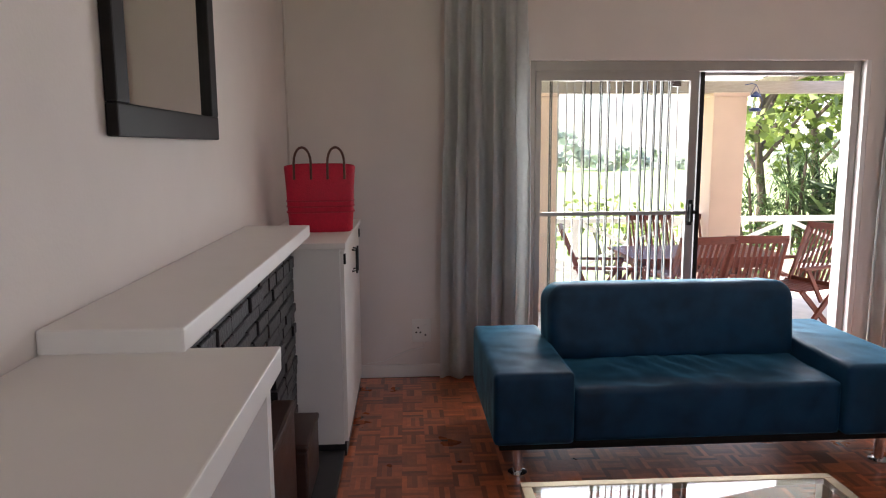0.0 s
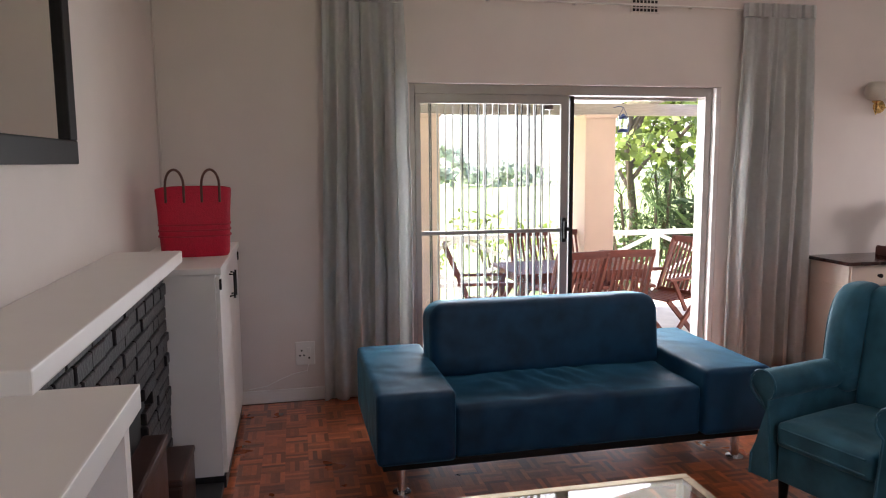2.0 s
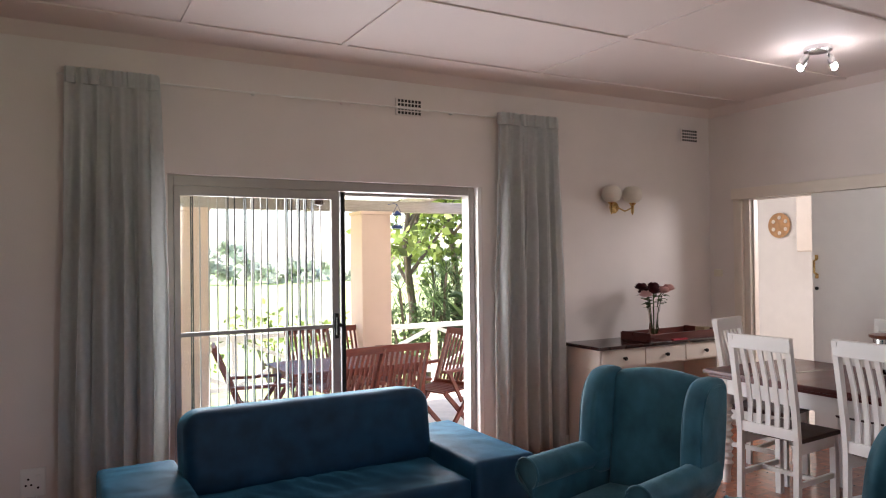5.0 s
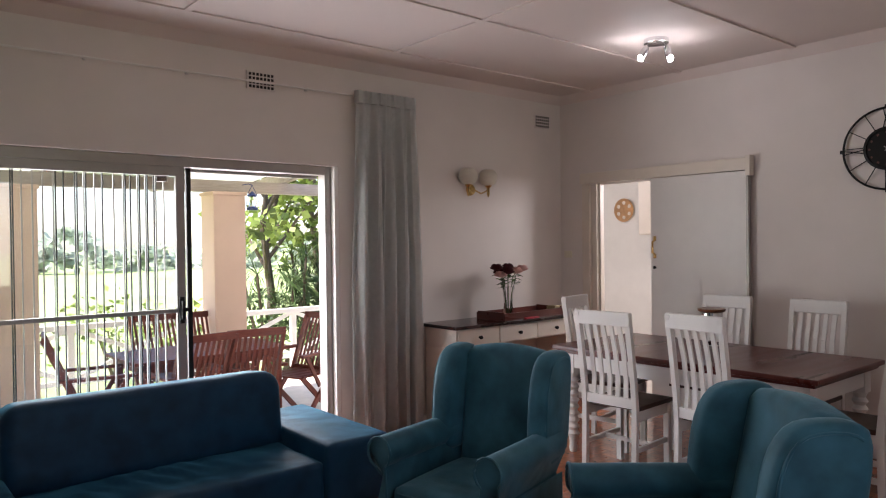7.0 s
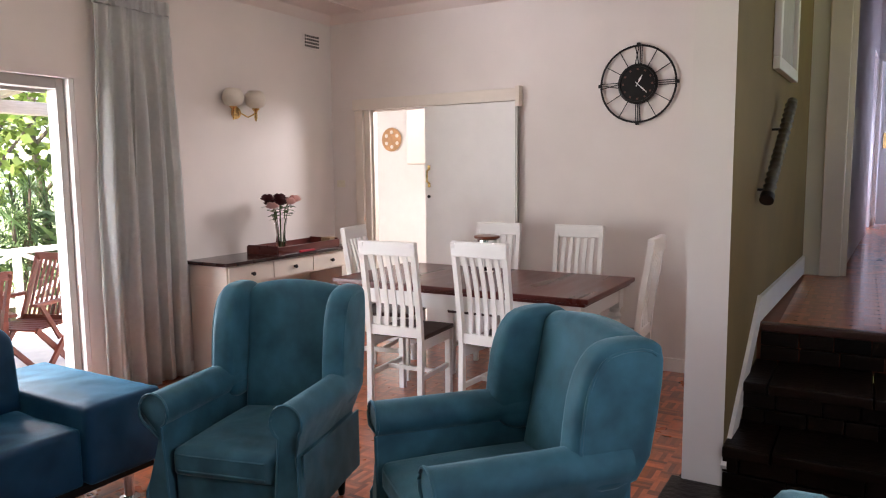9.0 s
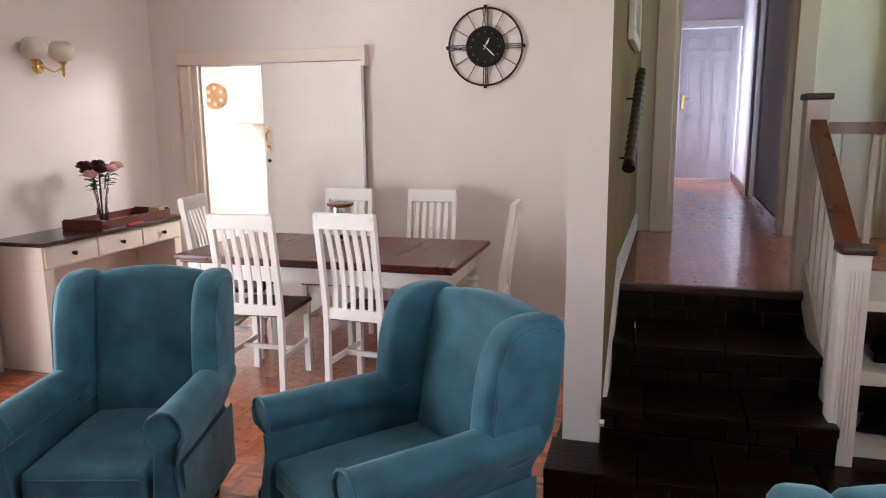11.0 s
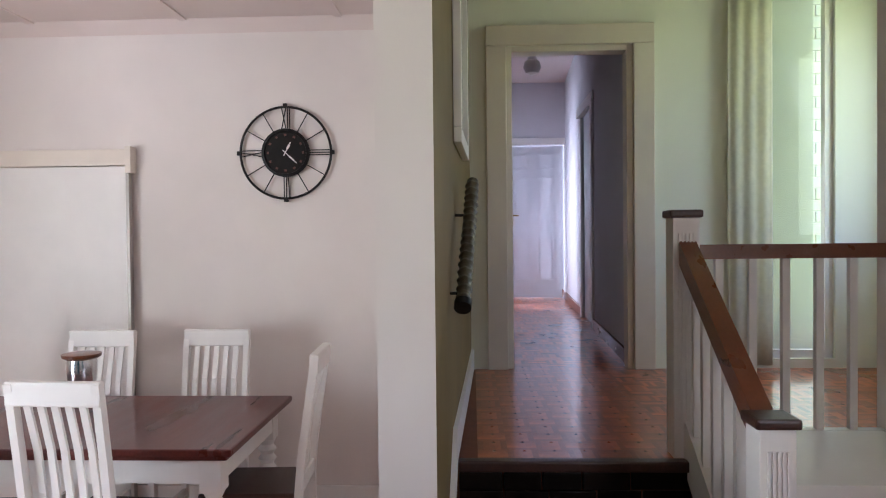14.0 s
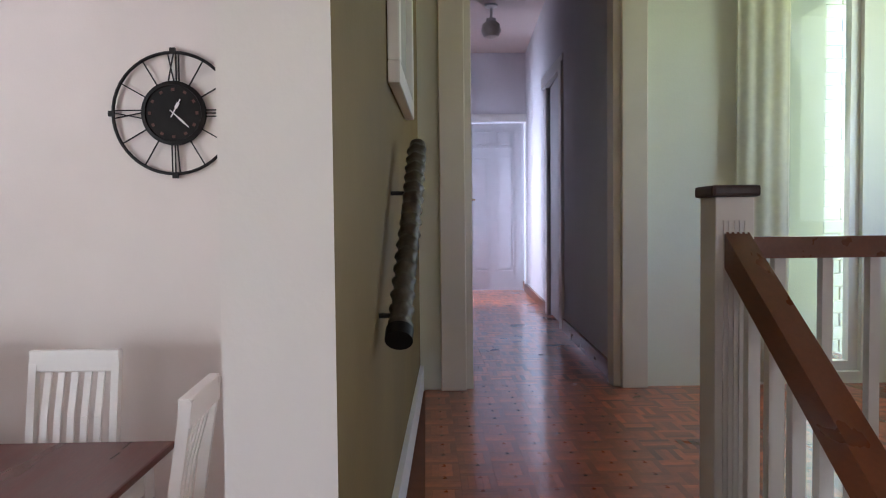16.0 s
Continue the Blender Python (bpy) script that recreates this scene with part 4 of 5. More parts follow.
def low_shelf():
    t = thing("side_counter", "white painted counter built beside the fireplace", "counter")
    part("top", boxes(((XL + 0.003, -0.1, 1.055), (-0.68, 1.19, 1.107)), bevel=0.004), GLOSSWHITE, t)
    part("side_panel", boxes(((XL + 0.003, 1.12, 0.0), (-0.70, 1.16, 1.055))), WHITE, t)
    part("side_panel", boxes(((XL + 0.003, -0.09, 0.0), (-0.70, -0.05, 1.055))), WHITE, t)
    part("back_panel", boxes(((XL + 0.003, -0.05, 0.0), (-1.10, 1.12, 1.055))), WHITE, t)


def wall_mirror():
    t = thing("wall_mirror", "rectangular wall mirror in a wide black wooden frame", "mirror")
    y0, y1, z0, z1, w = 1.57, 2.53, 1.545, 2.62, 0.085
    bm = bmesh.new()
    for a, b in (((y0, z0), (y1, z0 + w)), ((y0, z1 - w), (y1, z1)), ((y0, z0 + w), (y0 + w, z1 - w)), ((y1 - w, z0 + w), (y1, z1 - w))):
        box(bm, (XL + 0.002, a[0], a[1]), (XL + 0.035, b[0], b[1]), 0.006)
    part("frame", bm, BLACKFRAME, t, "black wooden frame")
    part("mirror_glass", boxes(((XL + 0.006, y0 + w, z0 + w), (XL + 0.014, y1 - w, z1 - w))), MIRROR, t)


def vent(x):
    t = thing("air_vent", "white air brick with rows of square holes", "vent", pose(x, YN, 2.60), "air bricks")
    part("plate", boxes(((-0.105, -0.012, -0.06), (0.105, 0.0, 0.06)), bevel=0.003), PLASTER, t)
    for r in range(4):
        for c in range(7):
            cx, cz = -0.081 + c * 0.027, -0.042 + r * 0.028
            part("hole", boxes(((cx - 0.009, -0.0145, cz - 0.009), (cx + 0.009, -0.011, cz + 0.009))), DARK, t)


def socket():
    t = thing("power_socket", "white wall power socket with a plugged lead", "socket", pose(-0.325, YN, 0.315))
    part("plate", boxes(((-0.062, -0.012, -0.078), (0.062, 0, 0.078)), bevel=0.005), PLASTIC, t)
    part("switch", boxes(((0.012, -0.018, 0.005), (0.036, -0.011, 0.04)), bevel=0.002), PLASTIC, t)
    for dx, dz in ((-0.022, 0.02), (-0.034, -0.012), (-0.008, -0.012), (0.025, -0.03)):
        bm = bmesh.new()
        lathe(bm, [(0.006, 0), (0.006, 0.003)], 10)
        part("pin_hole", bm, DARK, t, m=pose(dx, -0.0125, dz, 90, 0, 0))
    bm = bmesh.new()
    tube(bm, [(0.02, -0.02, -0.07), (0.01, -0.03, -0.11), (-0.08, -0.02, -0.13), (-0.16, -0.02, -0.16), (-0.25, -0.02, -0.2), (-0.36, -0.02, -0.215)], 0.0035, 6)
    part("lead", bm, PLASTIC, t, "white lead", smooth=True)


def air_conditioner():
    t = thing("air_conditioner", "cream wall air conditioner near the ceiling", "air conditioner")
    bm = bmesh.new()
    slab_y(bm, [(XL + 0.002, 2.48), (-1.08, 2.48), (-1.02, 2.53), (-0.99, 2.62), (-1.0, 2.73), (-1.04, 2.765), (XL + 0.002, 2.77)], 3.15, 4.0, 0.012)
    part("body", bm, CREAMPLASTIC, t, smooth=True)
    for k in range(3):
        part("louvre", boxes(((-1.085 + k * 0.02, 3.2, 2.483 + k * 0.014), (-1.045 + k * 0.02, 3.95, 2.488 + k * 0.014))), CREAMPLASTIC, t)


sofa()
NARROW = Matrix.Diagonal((0.82, 0.95, 0.965, 1))
WC = wing_chair(facing(2.05, 2.21, -0.965, -0.26) @ NARROW)
copy_thing(WC, facing(2.13, 1.14, -0.77, 0.64) @ Matrix.Diagonal((1.15, 1.10, 0.955, 1)))
copy_thing(WC, facing(0.76, -0.16, -0.99, -0.05) @ Matrix.Diagonal((1, 1, 1.02, 1)))
glass_table()
curtain("curtain", -0.165, 0.33, 0.16, 3, "grey pleated full-length curtain drawn beside the terrace door")
curtain("curtain", 2.72, 3.275, 0.17, 9, "grey pleated full-length curtain beside the side table")
bm = bmesh.new()
tube(bm, [(-0.2, YN - 0.04, 2.585), (3.3, YN - 0.04, 2.585)], 0.007)
for x in (0.9, 1.5, 2.35):
    box(bm, (x - 0.008, YN - 0.04, 2.575), (x + 0.008, YN, 2.595))
single("curtain_rail", bm, WHITE, "thin white curtain rail along the terrace wall", "curtain rail")
cabinet()
tote_bag()
fireplace()
log_box()
low_shelf()
wall_mirror()
for vx in (-0.735, 2.01, 4.835):
    vent(vx)
socket()
air_conditioner()
bm = bmesh.new()
tube(bm, [(XL + 0.012, YN - 0.012, 1.07), (XL + 0.016, YN - 0.012, 1.6), (XL + 0.010, YN - 0.012, 2.2), (XL + 0.012, YN - 0.012, 2.78)], 0.005, 6)
single("wall_cable", bm, PLASTER, "painted cable in the corner of the room", "cable")

# ---- dining room ----


def dining_chair():
    t = thing("dining_chair", "white slatted dining chair with a dark wooden seat", "chair", None, "chairs round the dining table")
    for s in (-1, 1):
        bm = bmesh.new()
        pts = [(0.21, 0.0), (0.20, 0.44), (0.215, 0.60), (0.245, 0.80), (0.28, 1.02)]
        for a, b in zip(pts, pts[1:]):
            bar(bm, (s * 0.195, a[0], a[1]), (s * 0.195, b[0], b[1] + 0.004), 0.036, 0.034)
        part("back_post", bm, WHITE, t)
        part("front_leg", boxes(((s * 0.19 - 0.02, -0.21, 0), (s * 0.19 + 0.02, -0.17, 0.43)), bevel=0.003), WHITE, t)
        part("side_stretcher", boxes(((s * 0.19 - 0.011, -0.17, 0.185), (s * 0.19 + 0.011, 0.19, 0.215))), WHITE, t)
        part("side_rail", boxes(((s * 0.19 - 0.013, -0.17, 0.37), (s * 0.19 + 0.013, 0.19, 0.435))), WHITE, t)
    part("top_rail", boxes(((-0.212, 0.256, 0.945), (0.212, 0.292, 1.03)), bevel=0.006), WHITE, t)
    part("lower_rail", boxes(((-0.178, 0.185, 0.45), (0.178, 0.215, 0.51)), bevel=0.003), WHITE, t)
    part("front_rail", boxes(((-0.17, -0.2, 0.37), (0.17, -0.175, 0.435))), WHITE, t)
    part("cross_stretcher", boxes(((-0.18, -0.01, 0.187), (0.18, 0.012, 0.213))), WHITE, t)
    for k in range(5):
        x = -0.125 + k * 0.0625
        bm = bmesh.new()
        pts = [(0.20, 0.505), (0.196, 0.62), (0.222, 0.78), (0.272, 0.95)]
        for a, b in zip(pts, pts[1:]):
            bar(bm, (x, a[0], a[1]), (x, b[0], b[1]), 0.032, 0.012)
        part("back_slat", bm, WHITE, t)
    bm = bmesh.new()
    box(bm, (-0.215, -0.225, 0.435), (0.215, 0.185, 0.462), 0.008)
    part("seat", bm, DARKWOOD, t, "dark brown wooden seat")
    return t


def dining_table():
    t = thing("dining_table", "long dining table with mahogany top and white turned legs", "table", pose(4.11, 2.25, 0))
    bm = bmesh.new()
    box(bm, (-0.47, -0.90, 0.722), (0.47, 0.90, 0.752), 0.008)
    box(bm, (-0.445, -0.875, 0.700), (0.445, 0.875, 0.724), 0.008)
    bmesh.ops.bevel(bm, geom=[e for e in bm.edges if abs(e.verts[0].co.x) > 0.45 and abs(e.verts[0].co.y) > 0.87 and abs(e.verts[0].co.z - e.verts[1].co.z) > 0.01], offset=0.02, segments=2, affect="EDGES")
    part("tabletop", bm, MAHOGANY, t, "dark mahogany top with moulded edge")
    part("apron", boxes(((-0.41, -0.835, 0.60), (0.41, -0.805, 0.70)), ((-0.41, 0.805, 0.60), (0.41, 0.835, 0.70)), ((-0.41, -0.805, 0.60), (-0.385, 0.805, 0.70)), ((0.385, -0.805, 0.60), (0.41, 0.805, 0.70))), WHITE, t)
    for x in (-0.37, 0.37):
        for y in (-0.795, 0.795):
            bm = bmesh.new()
            box(bm, (x - 0.045, y - 0.045, 0.56), (x + 0.045, y + 0.045, 0.70), 0.004)
            prof = [(0.025, 0.0), (0.03, 0.03), (0.026, 0.06), (0.03, 0.10)]
            for k in range(9):
                prof += [(0.046, 0.13 + k * 0.047), (0.03, 0.153 + k * 0.047)]
            prof += [(0.045, 0.56)]
            lathe(bm, prof, 14, (x, y, 0))
            part("leg", bm, WHITE, t, "white turned leg", smooth=True)


def candle_jar():
    t = thing("candle_holder", "silvered glass candle holder with a brown rim", "candle holder", pose(4.38, 2.35, 0.752) @ Matrix.Diagonal((1.0, 1.0, 1.08, 1)))
    bm = bmesh.new()
    lathe(bm, [(0.05, 0.0), (0.052, 0.01), (0.015, 0.03), (0.013, 0.07), (0.02, 0.09)], 20)
    part("foot", bm, GLASS, t, smooth=True)
    bm = bmesh.new()
    lathe(bm, [(0.03, 0.088), (0.066, 0.11), (0.072, 0.16), (0.07, 0.215)], 24)
    part("bowl", bm, CHROME, t, "silvered glass bowl", smooth=True)
    bm = bmesh.new()
    lathe(bm, [(0.072, 0.212), (0.090, 0.222), (0.092, 0.236), (0.07, 0.24)], 24)
    part("rim", bm, RAILWOOD, t, "brown wooden rim", smooth=True)


def side_table():
    t = thing("side_table", "cream side table with dark top and three drawers", "side table", pose(4.07, 4.085, 0))
    part("tabletop", boxes(((-0.71, -0.225, 0.81), (0.71, 0.205, 0.836)), bevel=0.005), MARBLEDARK, t, "dark mottled glossy top")
    part("frame", boxes(((-0.68, -0.19, 0.66), (0.68, 0.19, 0.81)), bevel=0.003), WARMWHITE, t)
    for k in range(3):
        x0 = -0.665 + k * 0.447
        d = part("drawer", boxes(((x0, -0.202, 0.672), (x0 + 0.436, -0.188, 0.80)), bevel=0.003), WARMWHITE, t)
        bm = bmesh.new()
        lathe(bm, [(0.010, 0), (0.008, 0.012), (0.016, 0.02), (0.014, 0.028), (0.004, 0.03)], 12)
        part("knob", bm, BLACKSTEEL, d, "dark round knob", smooth=True, m=pose(x0 + 0.218, -0.202, 0.735, 90, 0, 0))
    for x in (-0.68, 0.60):
        part("side_leg", boxes(((x, -0.19, 0), (x + 0.08, 0.19, 0.66)), bevel=0.004), WARMWHITE, t)
    part("back_panel", boxes(((-0.60, 0.165, 0.12), (0.60, 0.185, 0.66))), WARMWHITE, t)


def tray():
    t = thing("serving_tray", "dark red wooden tray on the side table", "tray", pose(4.28, 4.06, 0.836, 0, 0, 3))
    part("base", boxes(((-0.38, -0.15, 0), (0.38, 0.15, 0.012))), RAILWOOD, t)
    part("rim", boxes(((-0.39, -0.16, 0), (0.39, -0.148, 0.06)), ((-0.39, 0.148, 0), (0.39, 0.16, 0.06)), ((-0.39, -0.148, 0), (-0.378, 0.148, 0.07)), ((0.378, -0.148, 0), (0.39, 0.148, 0.07)), bevel=0.003), MAHOGANY, t)
    single("booklet", boxes(((4.14, 3.868, 0.837), (4.30, 3.895, 0.850)), bevel=0.002), BAGBAND, "thin red booklet at the table edge", "book")
    single("small_box", boxes(((4.60, 3.96, 0.849), (4.70, 4.06, 0.91)), bevel=0.004), PALEBRASS, "small amber box in the wooden tray", "box")


def roses():
    t = thing("vase_of_roses", "glass vase of dark red and pale pink roses", "vase", pose(4.16, 4.10, 0.849) @ Matrix.Diagonal((1.28, 1.28, 1.12, 1)))
    bm = bmesh.new()
    lathe(bm, [(0.035, 0), (0.036, 0.02), (0.028, 0.10), (0.034, 0.17), (0.044, 0.22)], 20)
    part("vase", bm, GLASS, t, "clear glass vase", smooth=True)
    rnd = random.Random(5)
    stems, leaves = bmesh.new(), bmesh.new()
    heads = ((-0.105, 0.0, 0.365, 0), (-0.05, 0.03, 0.33, 0), (-0.035, -0.04, 0.335, 0), (0.03, 0.03, 0.365, 0), (0.045, -0.04, 0.335, 1), (0.095, 0.01, 0.335, 0), (0.115, -0.02, 0.35, 1), (0.0, 0.0, 0.345, 0), (-0.075, -0.01, 0.31, 1))
    for hx, hy, hz, pale in heads:
        c = Vector((hx, hy, hz))
        tube(stems, [(hx * 0.12, hy * 0.12, 0.02), (hx * 0.3, hy * 0.3, 0.17), c * 0.55 + Vector((0, 0, 0.11)), c], 0.0026, 5)
        bm = bmesh.new()
        bmesh.ops.create_icosphere(bm, subdivisions=2, radius=0.017, matrix=Matrix.Translation(c + Vector((0, 0, 0.012))))
        for ring, (n, rad, top, low) in enumerate(((4, 0.019, 0.036, -0.006), (5, 0.027, 0.032, -0.012), (6, 0.034, 0.024, -0.014), (6, 0.040, 0.010, -0.014))):
            for p in range(n):
                b = 2 * math.pi * p / n + ring * 0.7 + rnd.uniform(-0.2, 0.2)
                rows = []
                for u, grow in ((0.0, 0.35), (0.5, 0.95), (1.0, 1.12)):
                    z = low + (top - low) * u
                    rows.append([bm.verts.new(c + Vector((math.cos(b + q) * rad * grow, math.sin(b + q) * rad * grow, z - 0.006 * abs(q) * u))) for q in (-0.62, -0.2, 0.2, 0.62)])
                for ra, rb in zip(rows, rows[1:]):
                    for q in range(3):
                        bm.faces.new((ra[q], ra[q + 1], rb[q + 1], rb[q]))
        part("rose", bm, ROSE_PALE if pale else ROSE_DARK, t, "pale pink rose" if pale else "dark red rose", smooth=True)
        for p in range(7):
            b = rnd.uniform(0, 6.3)
            q = Vector((c.x * rnd.uniform(0.5, 1.0), c.y * rnd.uniform(0.5, 1.0), c.z - rnd.uniform(0.03, 0.10)))
            d = Vector((math.cos(b), math.sin(b), rnd.uniform(-0.5, 0.2))).normalized()
            side = d.cross(Vector((0, 0, 1))).normalized()
            l = rnd.uniform(0.035, 0.06)
            leaves.faces.new([leaves.verts.new(q), leaves.verts.new(q + d * l * 0.5 + side * l * 0.32 + Vector((0, 0, 0.004))), leaves.verts.new(q + d * l), leaves.verts.new(q + d * l * 0.5 - side * l * 0.32 + Vector((0, 0, 0.004)))])
    part("stems", stems, LEAFDARK, t)
    part("foliage", leaves, LEAFDARK, t)


def clock():
    t = thing("wall_clock", "large open black metal wall clock with roman numerals", "clock", pose(XR, 1.497, 2.068, 90, 0, -90))
    r = 0.268
    bm = bmesh.new()
    tube(bm, [(r * math.cos(2 * math.pi * k / 48), r * math.sin(2 * math.pi * k / 48), 0.02) for k in range(49)], 0.0075, 8)
    part("outer_ring", bm, BLACKSTEEL, t, smooth=True)
    bm = bmesh.new()
    lathe(bm, [(0.13, 0.004), (0.142, 0.012), (0.142, 0.03), (0.125, 0.034), (0.122, 0.026)], 40)
    part("dial_rim", bm, BLACKFRAME, t, smooth=True)
    bm = bmesh.new()
    lathe(bm, [(0.124, 0.02), (0.124, 0.027)], 40)
    dial = part("dial", bm, BLACKFRAME, t)
    for h in range(12):
        a = math.pi / 2 - h * math.pi / 6
        d, s = Vector((math.cos(a), math.sin(a), 0)), Vector((-math.sin(a), math.cos(a), 0))
        bm = bmesh.new()
        z = Vector((0, 0, 0.02))
        p0, p1 = d * 0.138 + z, d * 0.266 + z
        w = 0.0055
        if h in (0, 9):
            bar(bm, p0 + s * 0.022, p1 - s * 0.004, w, w)
            bar(bm, p0 - s * 0.004, p1 + s * 0.022, w, w)
            bar(bm, p0 - s * 0.014, p1 - s * 0.014, w, w)
            if h == 0:
                bar(bm, p0 - s * 0.026, p1 - s * 0.026, w, w)
        elif h == 3:
            for o in (-0.014, 0, 0.014):
                bar(bm, p0 + s * o, p1 + s * o, w, w)
        elif h == 6:
            for o in (-0.012, 0.002):
                bar(bm, p0 + s * o, p1 + s * o, w, w)
            bar(bm, p0 + s * 0.012, p1 + s * 0.022, w, w)
        else:
            bar(bm, p0, p1, w, w)
        part("numeral", bm, BLACKSTEEL, t)
        if h % 3 == 0:
            bm = bmesh.new()
            bar(bm, d * 0.262 + z, d * 0.288 + z, 0.024, 0.016)
            part("stud", bm, BLACKSTEEL, t)
        bm = bmesh.new()
        bar(bm, d * 0.098 + Vector((0, 0, 0.029)), d * 0.110 + Vector((0, 0, 0.029)), 0.014, 0.002)
        part("hour_mark", bm, LEATHER, dial, "small brown hour mark")
    for ang, ln, w in ((62, 0.068, 0.012), (-43, 0.092, 0.009)):
        bm = bmesh.new()
        d = Vector((math.cos(radians(ang)), math.sin(radians(ang)), 0))
        z = Vector((0, 0, 0.032))
        bar(bm, d * -0.02 + z, d * ln + z, 0.005, 0.002)
        bar(bm, d * ln * 0.35 + z, d * ln * 0.75 + z, w, 0.003)
        part("clock_hand", bm, PLASTIC, t, "white clock hand")


def sconce():
    t = thing("wall_lamp", "brass wall lamp with two frosted glass globes", "lamp", pose(3.93, YN, 1.99))
    bm = bmesh.new()
    lathe(bm, [(0.05, 0), (0.045, 0.012), (0.02, 0.02), (0.012, 0.04)], 20)
    part("wall_plate", bm, BRASS, t, smooth=True, m=pose(0, 0, -0.06, 90, 0, 0))
    for s in (-1, 1):
        bm = bmesh.new()
        tube(bm, [(0, -0.04, -0.06), (s * 0.05, -0.08, -0.095), (s * 0.10, -0.10, -0.07), (s * 0.115, -0.10, -0.03)], 0.006, 8)
        lathe(bm, [(0.004, -0.125), (0.012, -0.10), (0.012, -0.05), (0.03, -0.028), (0.028, -0.02)], 14, (s * 0.115, -0.10, 0))
        part("arm", bm, BRASS, t, smooth=True)
        bm = bmesh.new()
        lathe(bm, [(0.03, -0.025), (0.065, -0.005), (0.082, 0.035), (0.078, 0.075), (0.055, 0.105), (0.045, 0.11)], 20, (s * 0.115, -0.10, 0))
        part("glass_shade", bm, FROSTED, t, "frosted glass globe", smooth=True)


def ceiling_spots():
    t = thing("ceiling_light", "brushed metal ceiling light with two lit spots", "lamp", pose(4.08, 2.57, HC) @ Matrix.Diagonal((0.72, 0.72, 0.95, 1)))
    bm = bmesh.new()
    lathe(bm, [(0.11, -0.032), (0.115, -0.028), (0.115, 0.0)], 28)
    part("ceiling_plate", bm, CHROME, t, smooth=True)
    for k, (dx, dy, tip) in enumerate(((-0.075, 0.045, 35), (0.07, -0.05, -25))):
        bm = bmesh.new()
        tube(bm, [(dx, dy, -0.03), (dx, dy, -0.06)], 0.006)
        s = part("spot_arm", bm, CHROME, t)
        bm = bmesh.new()
        lathe(bm, [(0.018, 0.0), (0.03, -0.03), (0.034, -0.085), (0.030, -0.085)], 16)
        part("spot_shade", bm, CHROME, t, smooth=True, m=pose(dx, dy, -0.05, tip, tip * 0.5, 0))
        bm = bmesh.new()
        lathe(bm, [(0.012, -0.08), (0.028, -0.095), (0.028, -0.112), (0.012, -0.125)], 14)
        part("bulb", bm, BULB, t, "lit bulb", smooth=True, m=pose(dx, dy, -0.05, tip, tip * 0.5, 0))


dining_table()
DC = dining_chair()
TALL = Matrix.Diagonal((0.92, 1.0, 1.02, 1))
DC.matrix_world = pose(3.66, 2.53, 0, 0, 0, 90 + 4) @ TALL
for cx, cy, rot in ((3.66, 1.87, 86), (4.50, 1.81, -90), (4.48, 2.43, -88), (4.10, 3.00, 12), (4.09, 1.37, 183)):
    copy_thing(DC, pose(cx, cy, 0, 0, 0, rot) @ TALL)
candle_jar()
side_table()
tray()
roses()
clock()
sconce()
ceiling_spots()
t = thing("light_switch", "cream light switch beside the kitchen door", "switch", pose(XR, 4.22, 1.355))
part("plate", boxes(((-0.01, -0.045, -0.032), (0, 0.045, 0.032)), bevel=0.003), CREAMPLASTIC, t)
for dy in (-0.018, 0.018):
    part("rocker", boxes(((-0.014, dy - 0.008, -0.012), (-0.009, dy + 0.008, 0.012))), CREAMPLASTIC, t)

# kitchen things
t = thing("wall_plate", "round painted tan plate on the kitchen wall", "plate", pose(7.195, 5.09, 1.85, 0, -90, 0))
bm = bmesh.new()
lathe(bm, [(0.05, 0.0), (0.14, 0.012), (0.145, 0.018), (0.06, 0.01)], 28)
part("dish", bm, PLATEMAT, t, smooth=True)
for k in range(6):
    bm = bmesh.new()
    lathe(bm, [(0.024, 0.0), (0.02, 0.006)], 10)
    part("painted_ring", bm, WARMWHITE, t, m=pose(0.09 * math.cos(k * 1.047), 0.09 * math.sin(k * 1.047), 0.015))
t = thing("kitchen_wall_cabinet", "cream wall cupboard with two doors in the kitchen", "cabinet")
part("body", boxes(((6.88, 3.95, 1.54), (7.195, 4.66, 2.45))), WARMWHITE, t)
for y0, h in ((3.96, 4.28), (4.31, 4.34)):
    d = part("door", boxes(((6.862, y0, 1.55), (6.878, y0 + 0.345, 2.44)), bevel=0.003), WARMWHITE, t)
    bm = bmesh.new()
    tube(bm, [(6.845, h, 1.62), (6.845, h, 1.95)], 0.006)
    part("handle", bm, CHROME, d, "steel bar handle")

# ---- stair hall things ----
t = thing("built_in_shelf", "white open shelf unit holding dark bundles", "shelf")
part("top", boxes(((3.08, -1.13, 0.775), (3.68, -0.47, 0.82)), bevel=0.004), GLOSSWHITE, t)
part("side", boxes(((3.10, -1.13, 0.0), (3.55, -1.07, 0.775))), WHITE, t)
part("side", boxes(((3.10, -0.52, 0.0), (3.55, -0.475, 0.775))), WHITE, t)
part("shelf_board", boxes(((3.10, -1.07, 0.455), (3.55, -0.52, 0.51)), bevel=0.003), WHITE, t)
part("back", boxes(((3.53, -1.07, 0.0), (3.548, -0.52, 0.775))), DARKWOOD, t, "dark back board")
